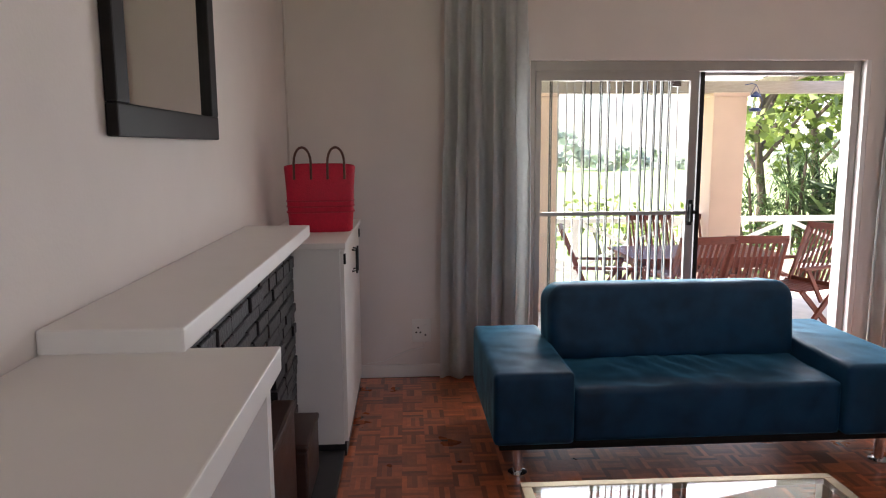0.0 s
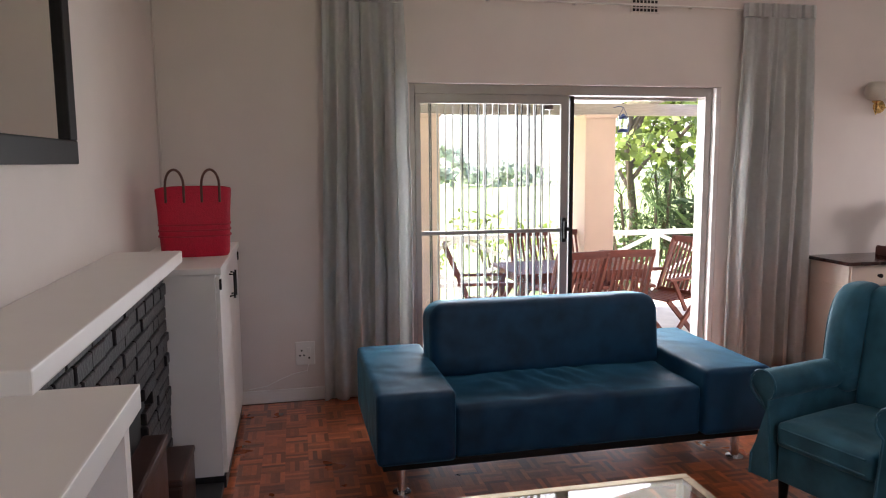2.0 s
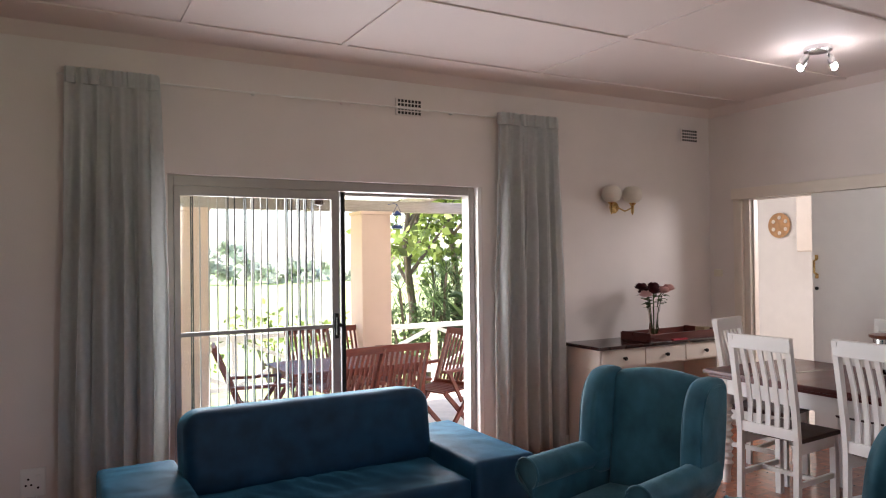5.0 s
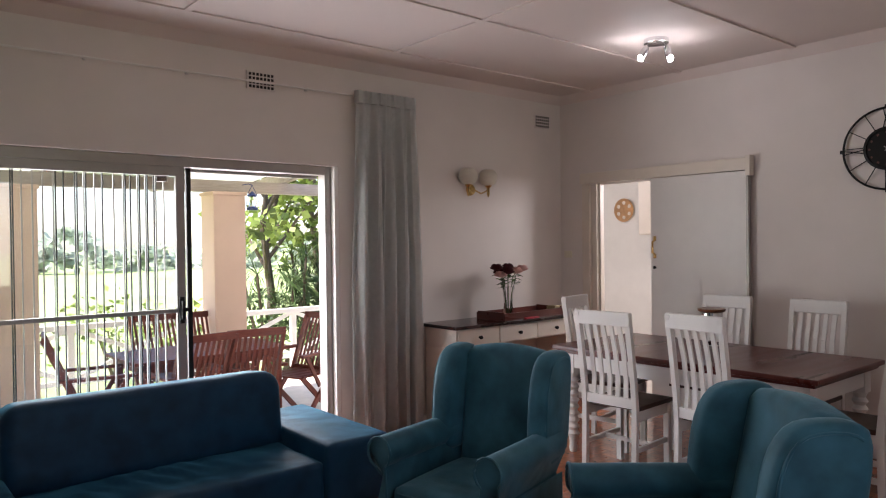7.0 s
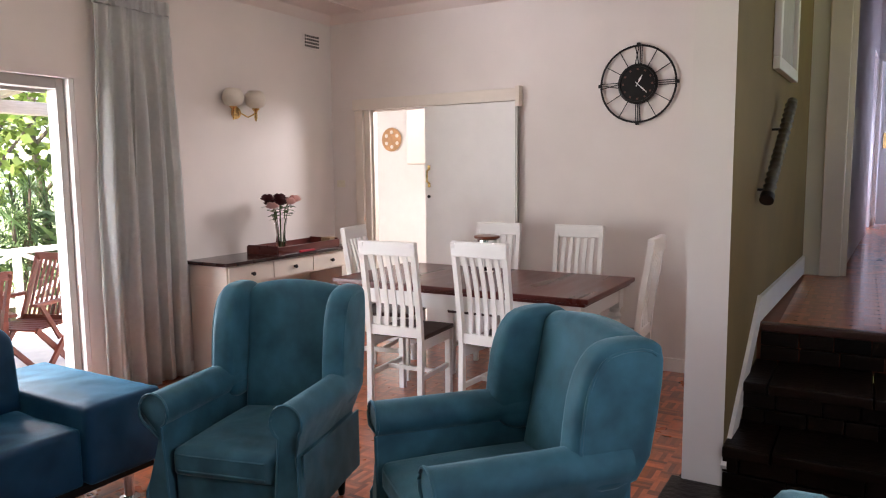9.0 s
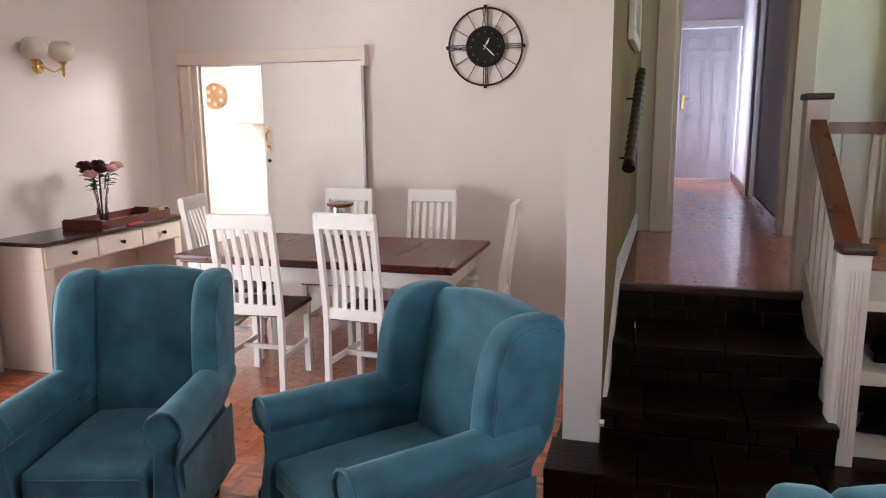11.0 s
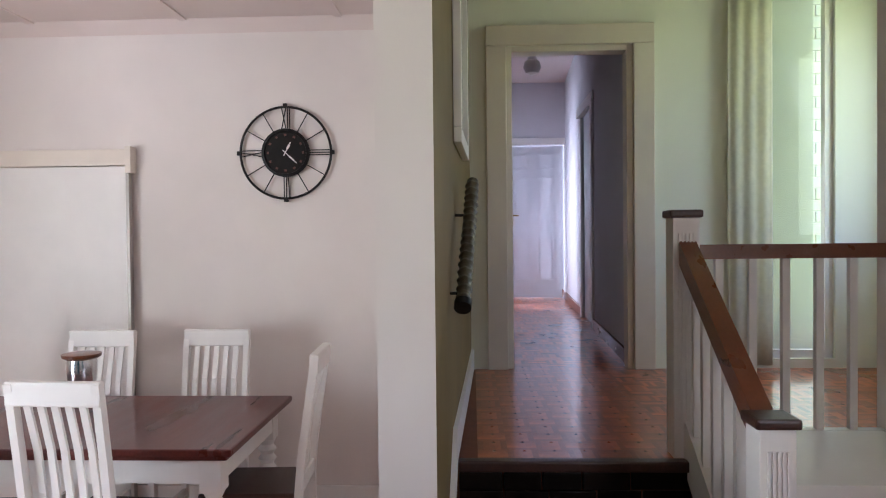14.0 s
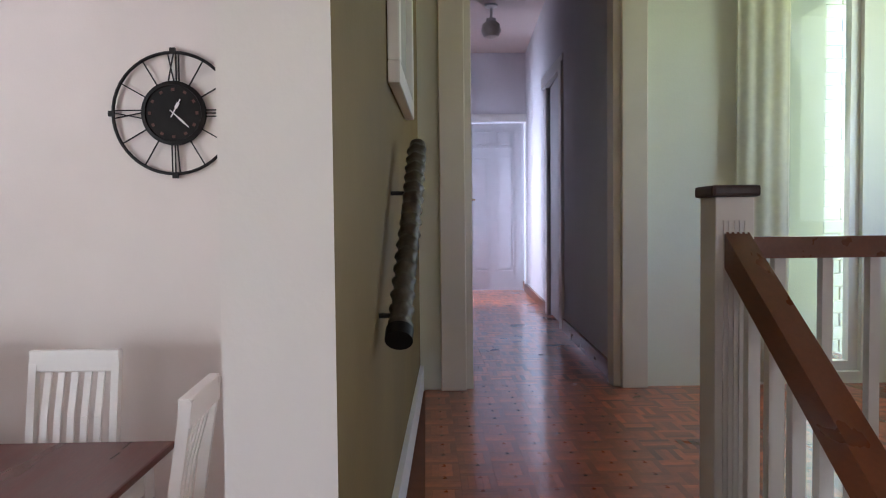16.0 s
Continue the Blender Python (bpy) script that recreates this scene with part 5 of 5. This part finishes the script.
for z, sx in ((0.51, 1.0), (0.18, 1.1)):
    bm = bmesh.new()
    bmesh.ops.create_icosphere(bm, subdivisions=4, radius=1)
    for v in bm.verts:
        n = 1 + 0.35 * noise.noise(v.co * 2.2 + Vector((z, 0, 0)))
        v.co = Vector((v.co.x * 0.15 * n, v.co.y * 0.2 * sx * n, max(v.co.z, -0.25) * 0.09 * n + 0.03))
    low = min(v.co.z for v in bm.verts)
    for v in bm.verts:
        v.co += Vector((3.33, -0.83, z - low))
    single("folded_bag", bm, CLOTHDARK, "crumpled black bag in the open shelf", "bag", smooth=True)
box_bm = boxes(((3.12, -1.065, 0.0), (3.52, -0.525, 0.18)))
single("shelf_plinth", box_bm, WHITE, "white plinth under the shelf unit", "plinth")

t = thing("framed_picture", "dark patterned picture in a carved gold frame", "picture")
x0, x1, z0, z1 = 2.50, 3.29, 1.78, 2.42
bm = bmesh.new()
for a, b in (((x0, z0), (x1, z0 + 0.06)), ((x0, z1 - 0.06), (x1, z1)), ((x0, z0 + 0.06), (x0 + 0.06, z1 - 0.06)), ((x1 - 0.06, z0 + 0.06), (x1, z1 - 0.06))):
    box(bm, (a[0], YS, a[1]), (b[0], YS + 0.045, b[1]), 0.012)
part("frame", bm, GOLD, t, "carved gold frame")
bm = bmesh.new()
for a, b in (((x0 + 0.06, z0 + 0.06), (x1 - 0.06, z0 + 0.10)), ((x0 + 0.06, z1 - 0.10), (x1 - 0.06, z1 - 0.06)), ((x0 + 0.06, z0 + 0.10), (x0 + 0.10, z1 - 0.10)), ((x1 - 0.10, z0 + 0.10), (x1 - 0.06, z1 - 0.10))):
    box(bm, (a[0], YS, a[1]), (b[0], YS + 0.03, b[1]), 0.006)
part("inner_frame", bm, RAILWOOD, t, "brown inner frame")
part("picture_panel", boxes(((x0 + 0.06, YS + 0.002, z0 + 0.06), (x1 - 0.06, YS + 0.015, z1 - 0.06))), RUG, t)
for k in range(9):
    for n in range(7):
        if (k + n) % 2 == 0:
            px, pz = x0 + 0.10 + k * 0.068, z0 + 0.11 + n * 0.062
            bm = bmesh.new()
            slab_y(bm, [(px, pz), (px + 0.045, pz), (px + 0.045, pz + 0.008), (px + 0.027, pz + 0.010), (px + 0.024, pz + 0.030), (px + 0.018, pz + 0.030), (px + 0.017, pz + 0.010), (px, pz + 0.008)], YS + 0.015, YS + 0.018)
            part("woven_motif", bm, ANTIQUE, t)


def ochre_y(x):
    return 0.512 - (x - 2.878) * 0.0356


SLANT = -math.degrees(math.atan(0.0356))
t = thing("wall_picture", "white framed picture on the ochre wall", "picture", pose(4.10, ochre_y(4.10), 2.36, 0, 0, SLANT))
bm = bmesh.new()
for a, b in (((-0.35, -0.42), (0.35, -0.36)), ((-0.35, 0.36), (0.35, 0.42)), ((-0.35, -0.36), (-0.29, 0.36)), ((0.29, -0.36), (0.35, 0.36))):
    box(bm, (a[0], -0.035, a[1]), (b[0], -0.002, b[1]), 0.005)
part("frame", bm, WHITE, t)
part("picture_panel", boxes(((-0.29, -0.012, -0.36), (0.29, -0.003, 0.36))), GREYCLOTH, t)

# carved rain stick held off the ochre wall by two pegs
t = thing("rain_stick", "long carved grey tube mounted aslant on wall pegs", "wall ornament")
a, b = Vector((3.42, 0.443, 1.34)), Vector((3.98, 0.405, 1.80))
bm = bmesh.new()
d = (b - a).normalized()
u = d.cross(Vector((0, 0, 1))).normalized()
v = d.cross(u)
rings = []
for k in range(97):
    c = a.lerp(b, k / 96)
    ring = []
    for n in range(20):
        ang = 2 * math.pi * n / 20
        r = 0.024 + 0.0075 * max(0.0, math.sin(k * math.pi / 3)) * (0.6 + 0.4 * math.cos(5 * ang + (k // 6) * 0.6))
        ring.append(bm.verts.new(c + r * (math.cos(ang) * u + math.sin(ang) * v)))
    rings.append(ring)
for ra, rb in zip(rings, rings[1:]):
    for n in range(20):
        bm.faces.new((ra[n], ra[(n + 1) % 20], rb[(n + 1) % 20], rb[n]))
part("carved_tube", bm, ANTIQUE, t, smooth=True)
bm = bmesh.new()
d = (a - b).normalized()
tube(bm, [a, a + d * 0.03], 0.031, 16)
part("end_cap", bm, BLACKFRAME, t, "black end cap", smooth=True)
for u in (0.06, 0.68):
    p = a.lerp(b, u)
    bm = bmesh.new()
    tube(bm, [p, (p.x, ochre_y(p.x) - 0.002, p.z)], 0.006)
    part("peg", bm, BLACKSTEEL, t, "dark metal peg")

t = thing("corridor_lamp", "round frosted globe on the corridor ceiling", "lamp", pose(8.6, -0.25, HH))
bm = bmesh.new()
lathe(bm, [(0.05, -0.16), (0.05, -0.13), (0.012, -0.12), (0.012, -0.03), (0.06, -0.02), (0.06, 0.0)], 18)
part("lamp_base", bm, WHITE, t)
bm = bmesh.new()
lathe(bm, [(0.02, -0.32), (0.07, -0.30), (0.095, -0.24), (0.08, -0.18), (0.055, -0.16)], 20)
part("globe", bm, FROSTED, t, smooth=True)

# beige curtain beside the landing window
rnd = random.Random(31)
verts, faces, n, rows = [], [], 40, 12
for r in range(rows + 1):
    u = r / rows
    for k in range(n + 1):
        s = k / n
        verts.append((5.40 + 0.006 * math.sin(s * 20 + 0.8 * math.sin(u * 3)), -1.17 - 0.27 * s, 3.12 - (3.12 - ZL - 0.03) * u))
for r in range(rows):
    for k in range(n):
        q = r * (n + 1) + k
        faces.append((q, q + 1, q + n + 2, q + n + 1))
me = bpy.data.meshes.new("landing_curtain")
me.from_pydata(verts, [], faces)
me.materials.append(CURTAIN_BEIGE)
me.polygons.foreach_set("use_smooth", [True] * len(me.polygons))
ob = tagged(new("landing_curtain", me), "beige curtain gathered beside the landing window", "curtain")
ob.modifiers.new("thickness", "SOLIDIFY").thickness = 0.003
bm = bmesh.new()
tube(bm, [(5.40, -1.14, 3.135), (5.40, -1.9, 3.135)], 0.012)
for y in (-1.16, -1.88):
    box(bm, (5.39, y - 0.01, 3.125), (5.46, y + 0.01, 3.145))
single("landing_curtain_rod", bm, WHITE, "white curtain rod over the landing window", "curtain rail")

# ---- terrace and garden ----
ZT = -0.17
structure("ground", boxes(((-300, 8.2, -0.75), (300, 400, -0.45)), ((-300, -200, -0.75), (-1.5, 8.2, -0.45)), ((7.5, -200, -0.75), (300, 8.2, -0.45)), ((-1.5, -200, -0.75), (7.5, -3, -0.45))), GRASS, "sunlit garden lawn", "ground")
structure("pavement_terrace", boxes(((-4.0, YN + 0.24, -0.5), (9.0, 8.2, ZT))), PAVING, "pale paved terrace", "pavement")
structure("trim_terrace_sill", boxes(((0.385, YN - 0.0, -0.1), (2.616, YN + 0.24, 0.004))), PAVING, "door sill of the terrace door", "trim")


def pillar(x, y):
    bm = bmesh.new()
    box(bm, (x - 0.17, y - 0.17, ZT), (x + 0.17, y + 0.17, 2.03), 0.012)
    box(bm, (x - 0.185, y - 0.185, 1.99), (x + 0.185, y + 0.185, 2.03), 0.01)
    single("terrace_pillar", bm, PEACH, "square peach rendered terrace pillar", "pillar", "terrace pillars")


pillar(2.83, 6.95)
pillar(0.92, 6.95)
roof = thing("terrace_roof", "timber terrace roof with beams and pale sheets", "roof")
part("front_beam", boxes(((-4.0, 6.87, 2.03), (9.0, 7.0, 2.15)), bevel=0.006), BEAM, roof)
for k in range(11):
    x = -3.4 + k * 1.15
    bm = bmesh.new()
    bar(bm, (x, YN + 0.26, 2.46), (x, 7.7, 2.13), 0.07, 0.13)
    part("rafter", bm, BEAM, roof)
for k in range(10):
    x = -3.4 + k * 1.15
    if k != 6:
        bm = bmesh.new()
        bar(bm, (x + 0.575, YN + 0.26, 2.54), (x + 0.575, 7.8, 2.215), 1.14, 0.012)
        part("roof_sheet", bm, ROOFSHEET if k % 2 else DARKWOOD, roof)


def folding_chair(m):
    t = thing("garden_chair", "red hardwood folding garden armchair with slatted back", "chair", m, "chairs round the garden table")
    for s in (-1, 1):
        bm = bmesh.new()
        bar(bm, (s * 0.25, -0.24, 0.0), (s * 0.25, 0.18, 0.44), 0.024, 0.042)
        part("front_leg", bm, REDWOOD, t)
        bm = bmesh.new()
        bar(bm, (s * 0.225, 0.26, 0.0), (s * 0.225, -0.20, 0.44), 0.024, 0.042)
        part("rear_leg", bm, REDWOOD, t)
        bm = bmesh.new()
        bar(bm, (s * 0.225, 0.16, 0.40), (s * 0.225, 0.40, 0.96), 0.024, 0.042)
        part("back_post", bm, REDWOOD, t)
        bm = bmesh.new()
        box(bm, (s * 0.27 - 0.028, -0.26, 0.63), (s * 0.27 + 0.028, 0.30, 0.655), 0.006)
        part("armrest", bm, REDWOOD, t)
        bm = bmesh.new()
        bar(bm, (s * 0.262, -0.18, 0.63), (s * 0.262, 0.0, 0.34), 0.02, 0.035)
        part("arm_support", bm, REDWOOD, t)
    for k in range(9):
        x = -0.18 + k * 0.045
        bm = bmesh.new()
        bar(bm, (x, 0.19, 0.46), (x, 0.385, 0.92), 0.022, 0.010)
        part("back_slat", bm, REDWOOD, t)
    for k in range(7):
        y = -0.22 + k * 0.063
        part("seat_slat", boxes(((-0.22, y, 0.43), (0.22, y + 0.048, 0.446))), REDWOOD, t)
    bm = bmesh.new()
    bar(bm, (-0.24, 0.395, 0.945), (0.24, 0.395, 0.945), 0.026, 0.06)
    part("top_rail", bm, REDWOOD, t)
    bm = bmesh.new()
    bar(bm, (-0.22, 0.195, 0.46), (0.22, 0.195, 0.46), 0.024, 0.04)
    part("lower_rail", bm, REDWOOD, t)
    return t


def garden_table():
    t = thing("garden_table", "long slatted red hardwood garden table", "table", pose(2.22, 6.05, ZT, 0, 0, 2) @ Matrix.Diagonal((0.66, 1, 1, 1)))
    for k in range(8):
        y = -0.40 + k * 0.1
        part("top_slat", boxes(((-1.05, y, 0.70), (1.05, y + 0.092, 0.724)), bevel=0.003), REDWOOD, t)
    part("apron", boxes(((-0.95, -0.36, 0.62), (0.95, -0.335, 0.70)), ((-0.95, 0.335, 0.62), (0.95, 0.36, 0.70)), ((-0.95, -0.335, 0.62), (-0.925, 0.335, 0.70)), ((0.925, -0.335, 0.62), (0.95, 0.335, 0.70))), REDWOOD, t)
    for x in (-0.9, 0.9):
        for y in (-0.32, 0.32):
            part("leg", boxes(((x - 0.035, y - 0.035, 0), (x + 0.035, y + 0.035, 0.62)), bevel=0.004), REDWOOD, t)


garden_table()
GC = folding_chair(pose(2.39, 5.54, ZT, 0, 0, 174))
for cx, cy, rot in ((1.90, 5.50, 186), (3.06, 5.80, -70), (1.36, 5.92, 80), (2.12, 6.58, 2), (2.70, 6.58, -4)):
    copy_thing(GC, pose(cx, cy, ZT, 0, 0, rot))

railing = thing("terrace_railing", "white painted timber railing with crossed braces", "railing")
part("top_rail", boxes(((-4.0, 8.02, 0.60), (9.0, 8.10, 0.66)), bevel=0.005), WHITE, railing)
part("bottom_rail", boxes(((-4.0, 8.04, 0.02), (9.0, 8.08, 0.07))), WHITE, railing)
for k in range(10):
    x = -3.6 + k * 1.3
    part("post", boxes(((x - 0.035, 8.03, ZT), (x + 0.035, 8.09, 0.60))), WHITE, railing)
    for p, q in (((x + 0.035, 8.055, 0.07), (x + 1.265, 8.055, 0.60)), ((x + 0.035, 8.075, 0.60), (x + 1.265, 8.075, 0.07))):
        bm = bmesh.new()
        bar(bm, p, q, 0.018, 0.05)
        part("brace", bm, WHITE, railing)

t = thing("hanging_lantern", "small dark blue hanging storm lantern", "lantern", pose(3.04, 6.70, 1.84) @ Matrix.Diagonal((0.8, 0.8, 0.72, 1)))
bm = bmesh.new()
lathe(bm, [(0.07, 0), (0.07, 0.03), (0.05, 0.05)], 16)
part("fuel_tank", bm, LANTERN, t, smooth=True)
bm = bmesh.new()
lathe(bm, [(0.05, 0.19), (0.06, 0.21), (0.03, 0.25), (0.01, 0.27)], 16)
part("cap", bm, LANTERN, t, smooth=True)
bm = bmesh.new()
lathe(bm, [(0.045, 0.05), (0.06, 0.11), (0.045, 0.19)], 16)
part("glass_globe", bm, GLASS, t, smooth=True)
bm = bmesh.new()
tube(bm, [(-0.075, 0, 0.02), (-0.085, 0, 0.15), (-0.05, 0, 0.25), (0, 0, 0.36)], 0.004)
tube(bm, [(0.075, 0, 0.02), (0.085, 0, 0.15), (0.05, 0, 0.25), (0, 0, 0.36)], 0.004)
tube(bm, [(0, 0, 0.36), (-0.02, 0.06, 0.38), (-0.07, 0.14, 0.37)], 0.006)
part("bail", bm, LANTERN, t)


def leafy(bm, c, rx, rz, n, size, rnd, droop=0.0, shape="round"):
    """Single leaves scattered in clumps about c."""
    clumps = [Vector((rnd.gauss(0, rx * 0.5), rnd.gauss(0, rx * 0.5), rnd.gauss(0, rz * 0.5))) for _ in range(max(6, n // 45))]
    for _ in range(n):
        o = rnd.choice(clumps)
        p = c + o + Vector((rnd.gauss(0, 0.16), rnd.gauss(0, 0.16), rnd.gauss(0, 0.13)))
        d = Vector((rnd.gauss(0, 1), rnd.gauss(0, 1), rnd.gauss(0.1, 0.6) - droop)).normalized()
        s = d.cross(Vector((rnd.gauss(0, 1), rnd.gauss(0, 1), rnd.gauss(0, 1)))).normalized()
        l = size * rnd.uniform(0.6, 1.4)
        w = l * (0.34 if shape == "round" else 0.06)
        q = [bm.verts.new(p), bm.verts.new(p + d * l * 0.45 + s * w), bm.verts.new(p + d * l), bm.verts.new(p + d * l * 0.45 - s * w)]
        bm.faces.new(q)


def tree(x, y, h, spread, n, size, seed, mat, label, shape="round"):
    rnd = random.Random(seed)
    t = thing("tree", label, "tree", pose(x, y, -0.45), "garden trees")
    wood, crown = bmesh.new(), bmesh.new()
    tube(wood, [(0, 0, 0), (0.08, 0.03, h * 0.3), (-0.05, 0.05, h * 0.6), (0.05, 0, h * 0.85)], [0.09, 0.07, 0.05, 0.02], 8)
    for k in range(9):
        a = k * 2.4 + rnd.uniform(-0.3, 0.3)
        z = h * rnd.uniform(0.35, 0.75)
        tip = Vector((math.cos(a) * spread * rnd.uniform(0.5, 0.95), math.sin(a) * spread * rnd.uniform(0.5, 0.95), z + h * rnd.uniform(0.1, 0.3)))
        tube(wood, [(0, 0.03, z), tip * 0.5 + Vector((0, 0, z * 0.5)), tip], [0.035, 0.025, 0.008], 6)
        leafy(crown, tip, spread * 0.38, h * 0.11, n // 12, size, rnd, 0.2, shape)
    leafy(crown, Vector((0, 0, h * 0.9)), spread * 0.5, h * 0.12, n // 10, size, rnd, 0.2, shape)
    part("trunk", wood, BARK, t, smooth=True)
    part("crown", crown, mat, t)


def dracaena(x, y, h, stems, seed, mat, label):
    """Several bare leaning stems, each with a few tufts of long narrow leaves."""
    rnd = random.Random(seed)
    t = thing("palm_lily", label, "tree", pose(x, y, -0.45), "garden trees")
    crown = bmesh.new()
    for k in range(stems):
        a = k * 2.4 + rnd.uniform(-0.4, 0.4)
        hh = h * rnd.uniform(0.55, 1.0)
        base = Vector((0.12 * math.cos(a), 0.12 * math.sin(a), 0))
        tip = Vector((0.6 * math.cos(a) * rnd.uniform(0.4, 1), 0.6 * math.sin(a) * rnd.uniform(0.4, 1), hh))
        mid = base.lerp(tip, 0.5) + Vector((rnd.gauss(0, 0.06), rnd.gauss(0, 0.06), 0))
        wood = bmesh.new()
        tube(wood, [base, mid, tip], [0.032, 0.024, 0.018], 7)
        part("stem", wood, BARK, t, smooth=True)
        for o in (tip, tip + Vector((rnd.gauss(0, 0.2), rnd.gauss(0, 0.2), -0.3)), mid.lerp(tip, 0.55)):
            for _ in range(40):
                d = Vector((rnd.gauss(0, 1), rnd.gauss(0, 1), rnd.gauss(0.25, 0.5))).normalized()
                side = d.cross(Vector((0, 0, 1))).normalized()
                l, w = rnd.uniform(0.26, 0.46), rnd.uniform(0.006, 0.011)
                m1 = o + d * l * 0.55
                end = o + d * l - Vector((0, 0, l * rnd.uniform(0.12, 0.4)))
                q = [crown.verts.new(o + side * w * 0.5), crown.verts.new(m1 + side * w), crown.verts.new(end), crown.verts.new(m1 - side * w), crown.verts.new(o - side * w * 0.5)]
                crown.faces.new(q)
    part("crown", crown, mat, t)


tree(4.75, 9.9, 3.7, 0.9, 1500, 0.15, 1, LEAF, "sunlit garden tree with large light green leaves")
tree(6.1, 10.8, 4.2, 1.2, 1600, 0.16, 2, LEAF, "sunlit garden tree with large light green leaves")
tree(7.6, 11.6, 4.4, 1.5, 1500, 0.16, 6, LEAF, "sunlit garden tree with large light green leaves")
dracaena(4.55, 9.1, 1.75, 6, 41, LEAFDARK, "multi-stemmed garden plant with tufts of narrow leaves")
dracaena(5.35, 9.5, 2.0, 7, 42, LEAFDARK, "multi-stemmed garden plant with tufts of narrow leaves")
dracaena(6.3, 9.7, 2.1, 6, 43, LEAF, "multi-stemmed garden plant with light narrow leaves")


def shrub(x, y, h, n, size, seed, mat, label, shape="round"):
    rnd = random.Random(seed)
    t = thing("shrub", label, "shrub", pose(x, y, -0.45), "garden shrubs")
    wood, crown = bmesh.new(), bmesh.new()
    for k in range(7):
        a = k * 0.9
        tip = Vector((math.cos(a) * 0.35, math.sin(a) * 0.35, h * rnd.uniform(0.6, 1.0)))
        tube(wood, [(0.05 * math.cos(a), 0.05 * math.sin(a), 0), tip * 0.6, tip], [0.022, 0.016, 0.006], 6)
        leafy(crown, tip, 0.45, h * 0.22, n // 7, size, rnd, 0.0, shape)
    part("stem", wood, BARK, t, smooth=True)
    part("foliage", crown, mat, t)


shrub(4.2, 9.0, 1.0, 500, 0.09, 21, LEAFDARK, "dark leafy garden shrub behind the railing")
shrub(5.5, 9.0, 1.2, 380, 0.5, 22, LEAFDARK, "spiky long-leaved garden shrub", "blade")
shrub(6.5, 9.2, 1.4, 420, 0.5, 23, LEAF, "spiky long-leaved garden shrub", "blade")
shrub(2.7, 10.4, 0.95, 300, 0.10, 24, LEAF, "bright green garden shrub on the lawn edge")
shrub(3.4, 10.0, 0.9, 300, 0.11, 25, LEAF, "bright green garden shrub on the lawn edge")
shrub(1.3, 10.4, 0.55, 160, 0.10, 26, LEAF, "low bright garden shrub")

# far wood at the edge of the lawn; its haze is in the leaf colour
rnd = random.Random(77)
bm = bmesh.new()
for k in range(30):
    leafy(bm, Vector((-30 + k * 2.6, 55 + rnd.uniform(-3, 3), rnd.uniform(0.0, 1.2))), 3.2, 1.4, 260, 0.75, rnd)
far = new("far_wood", mesh_of("far_wood", bm, HAZELEAF))
tagged(far, "wood beyond the lawn, haze painted into its leaf colour", "trees", kind="stuff")

# ---- parquet ----
S, STRIPS = 0.118, 5


def strip_boxes(x, y, z, flip, out_v, out_f):
    w = S / STRIPS
    for k in range(STRIPS):
        g = 0.0002
        if flip:
            a, b = (x + k * w + g, y + g), (x + (k + 1) * w - g, y + S - g)
        else:
            a, b = (x + g, y + k * w + g), (x + S - g, y + (k + 1) * w - g)
        n = len(out_v)
        out_v += [(a[0], a[1], z - 0.004), (b[0], a[1], z - 0.004), (b[0], b[1], z - 0.004), (a[0], b[1], z - 0.004), (a[0], a[1], z), (b[0], a[1], z), (b[0], b[1], z), (a[0], b[1], z)]
        out_f += [(n + 4, n + 5, n + 6, n + 7), (n, n + 1, n + 5, n + 4), (n + 1, n + 2, n + 6, n + 5), (n + 2, n + 3, n + 7, n + 6), (n + 3, n, n + 4, n + 7)]


def parquet(name, x0, x1, y0, y1, z, parent, near, label):
    block = []
    for flip in (0, 1):
        v, f = [], []
        strip_boxes(0, 0, 0, flip, v, f)
        me = bpy.data.meshes.new("parquet_block")
        me.from_pydata(v, [], f)
        me.materials.append(PARQUET)
        block.append(me)
    v, f, count = [], [], 0
    for i in range(int((x1 - x0) / S)):
        for j in range(int((y1 - y0) / S)):
            x, y, flip = x0 + i * S, y0 + j * S, (i + j) % 2
            if near and near[0] < x < near[1] and near[2] < y < near[3] and count < 300:
                ob = new("parquet_block", block[flip])
                ob.parent = parent
                ob.location = (x, y, z)
                count += 1
            else:
                strip_boxes(x, y, z, flip, v, f)
    me = bpy.data.meshes.new(name)
    me.from_pydata(v, [], f)
    me.materials.append(PARQUET)
    ob = new(name, me)
    tagged(ob, label, kind="stuff")
    ob.parent = parent


FLOOR, LANDING = bpy.data.objects["floor"], bpy.data.objects["floor_landing"]
parquet("parquet_living", XL, XR, YS, YN, 0.0, FLOOR, (2.6, 4.9, 1.6, 3.4), "glossy red-brown basket-weave parquet")
parquet("parquet_landing", 3.64, 10.9, -2.2, 0.5, ZL, LANDING, (3.6, 5.5, -0.45, 0.5), "glossy red-brown basket-weave parquet")
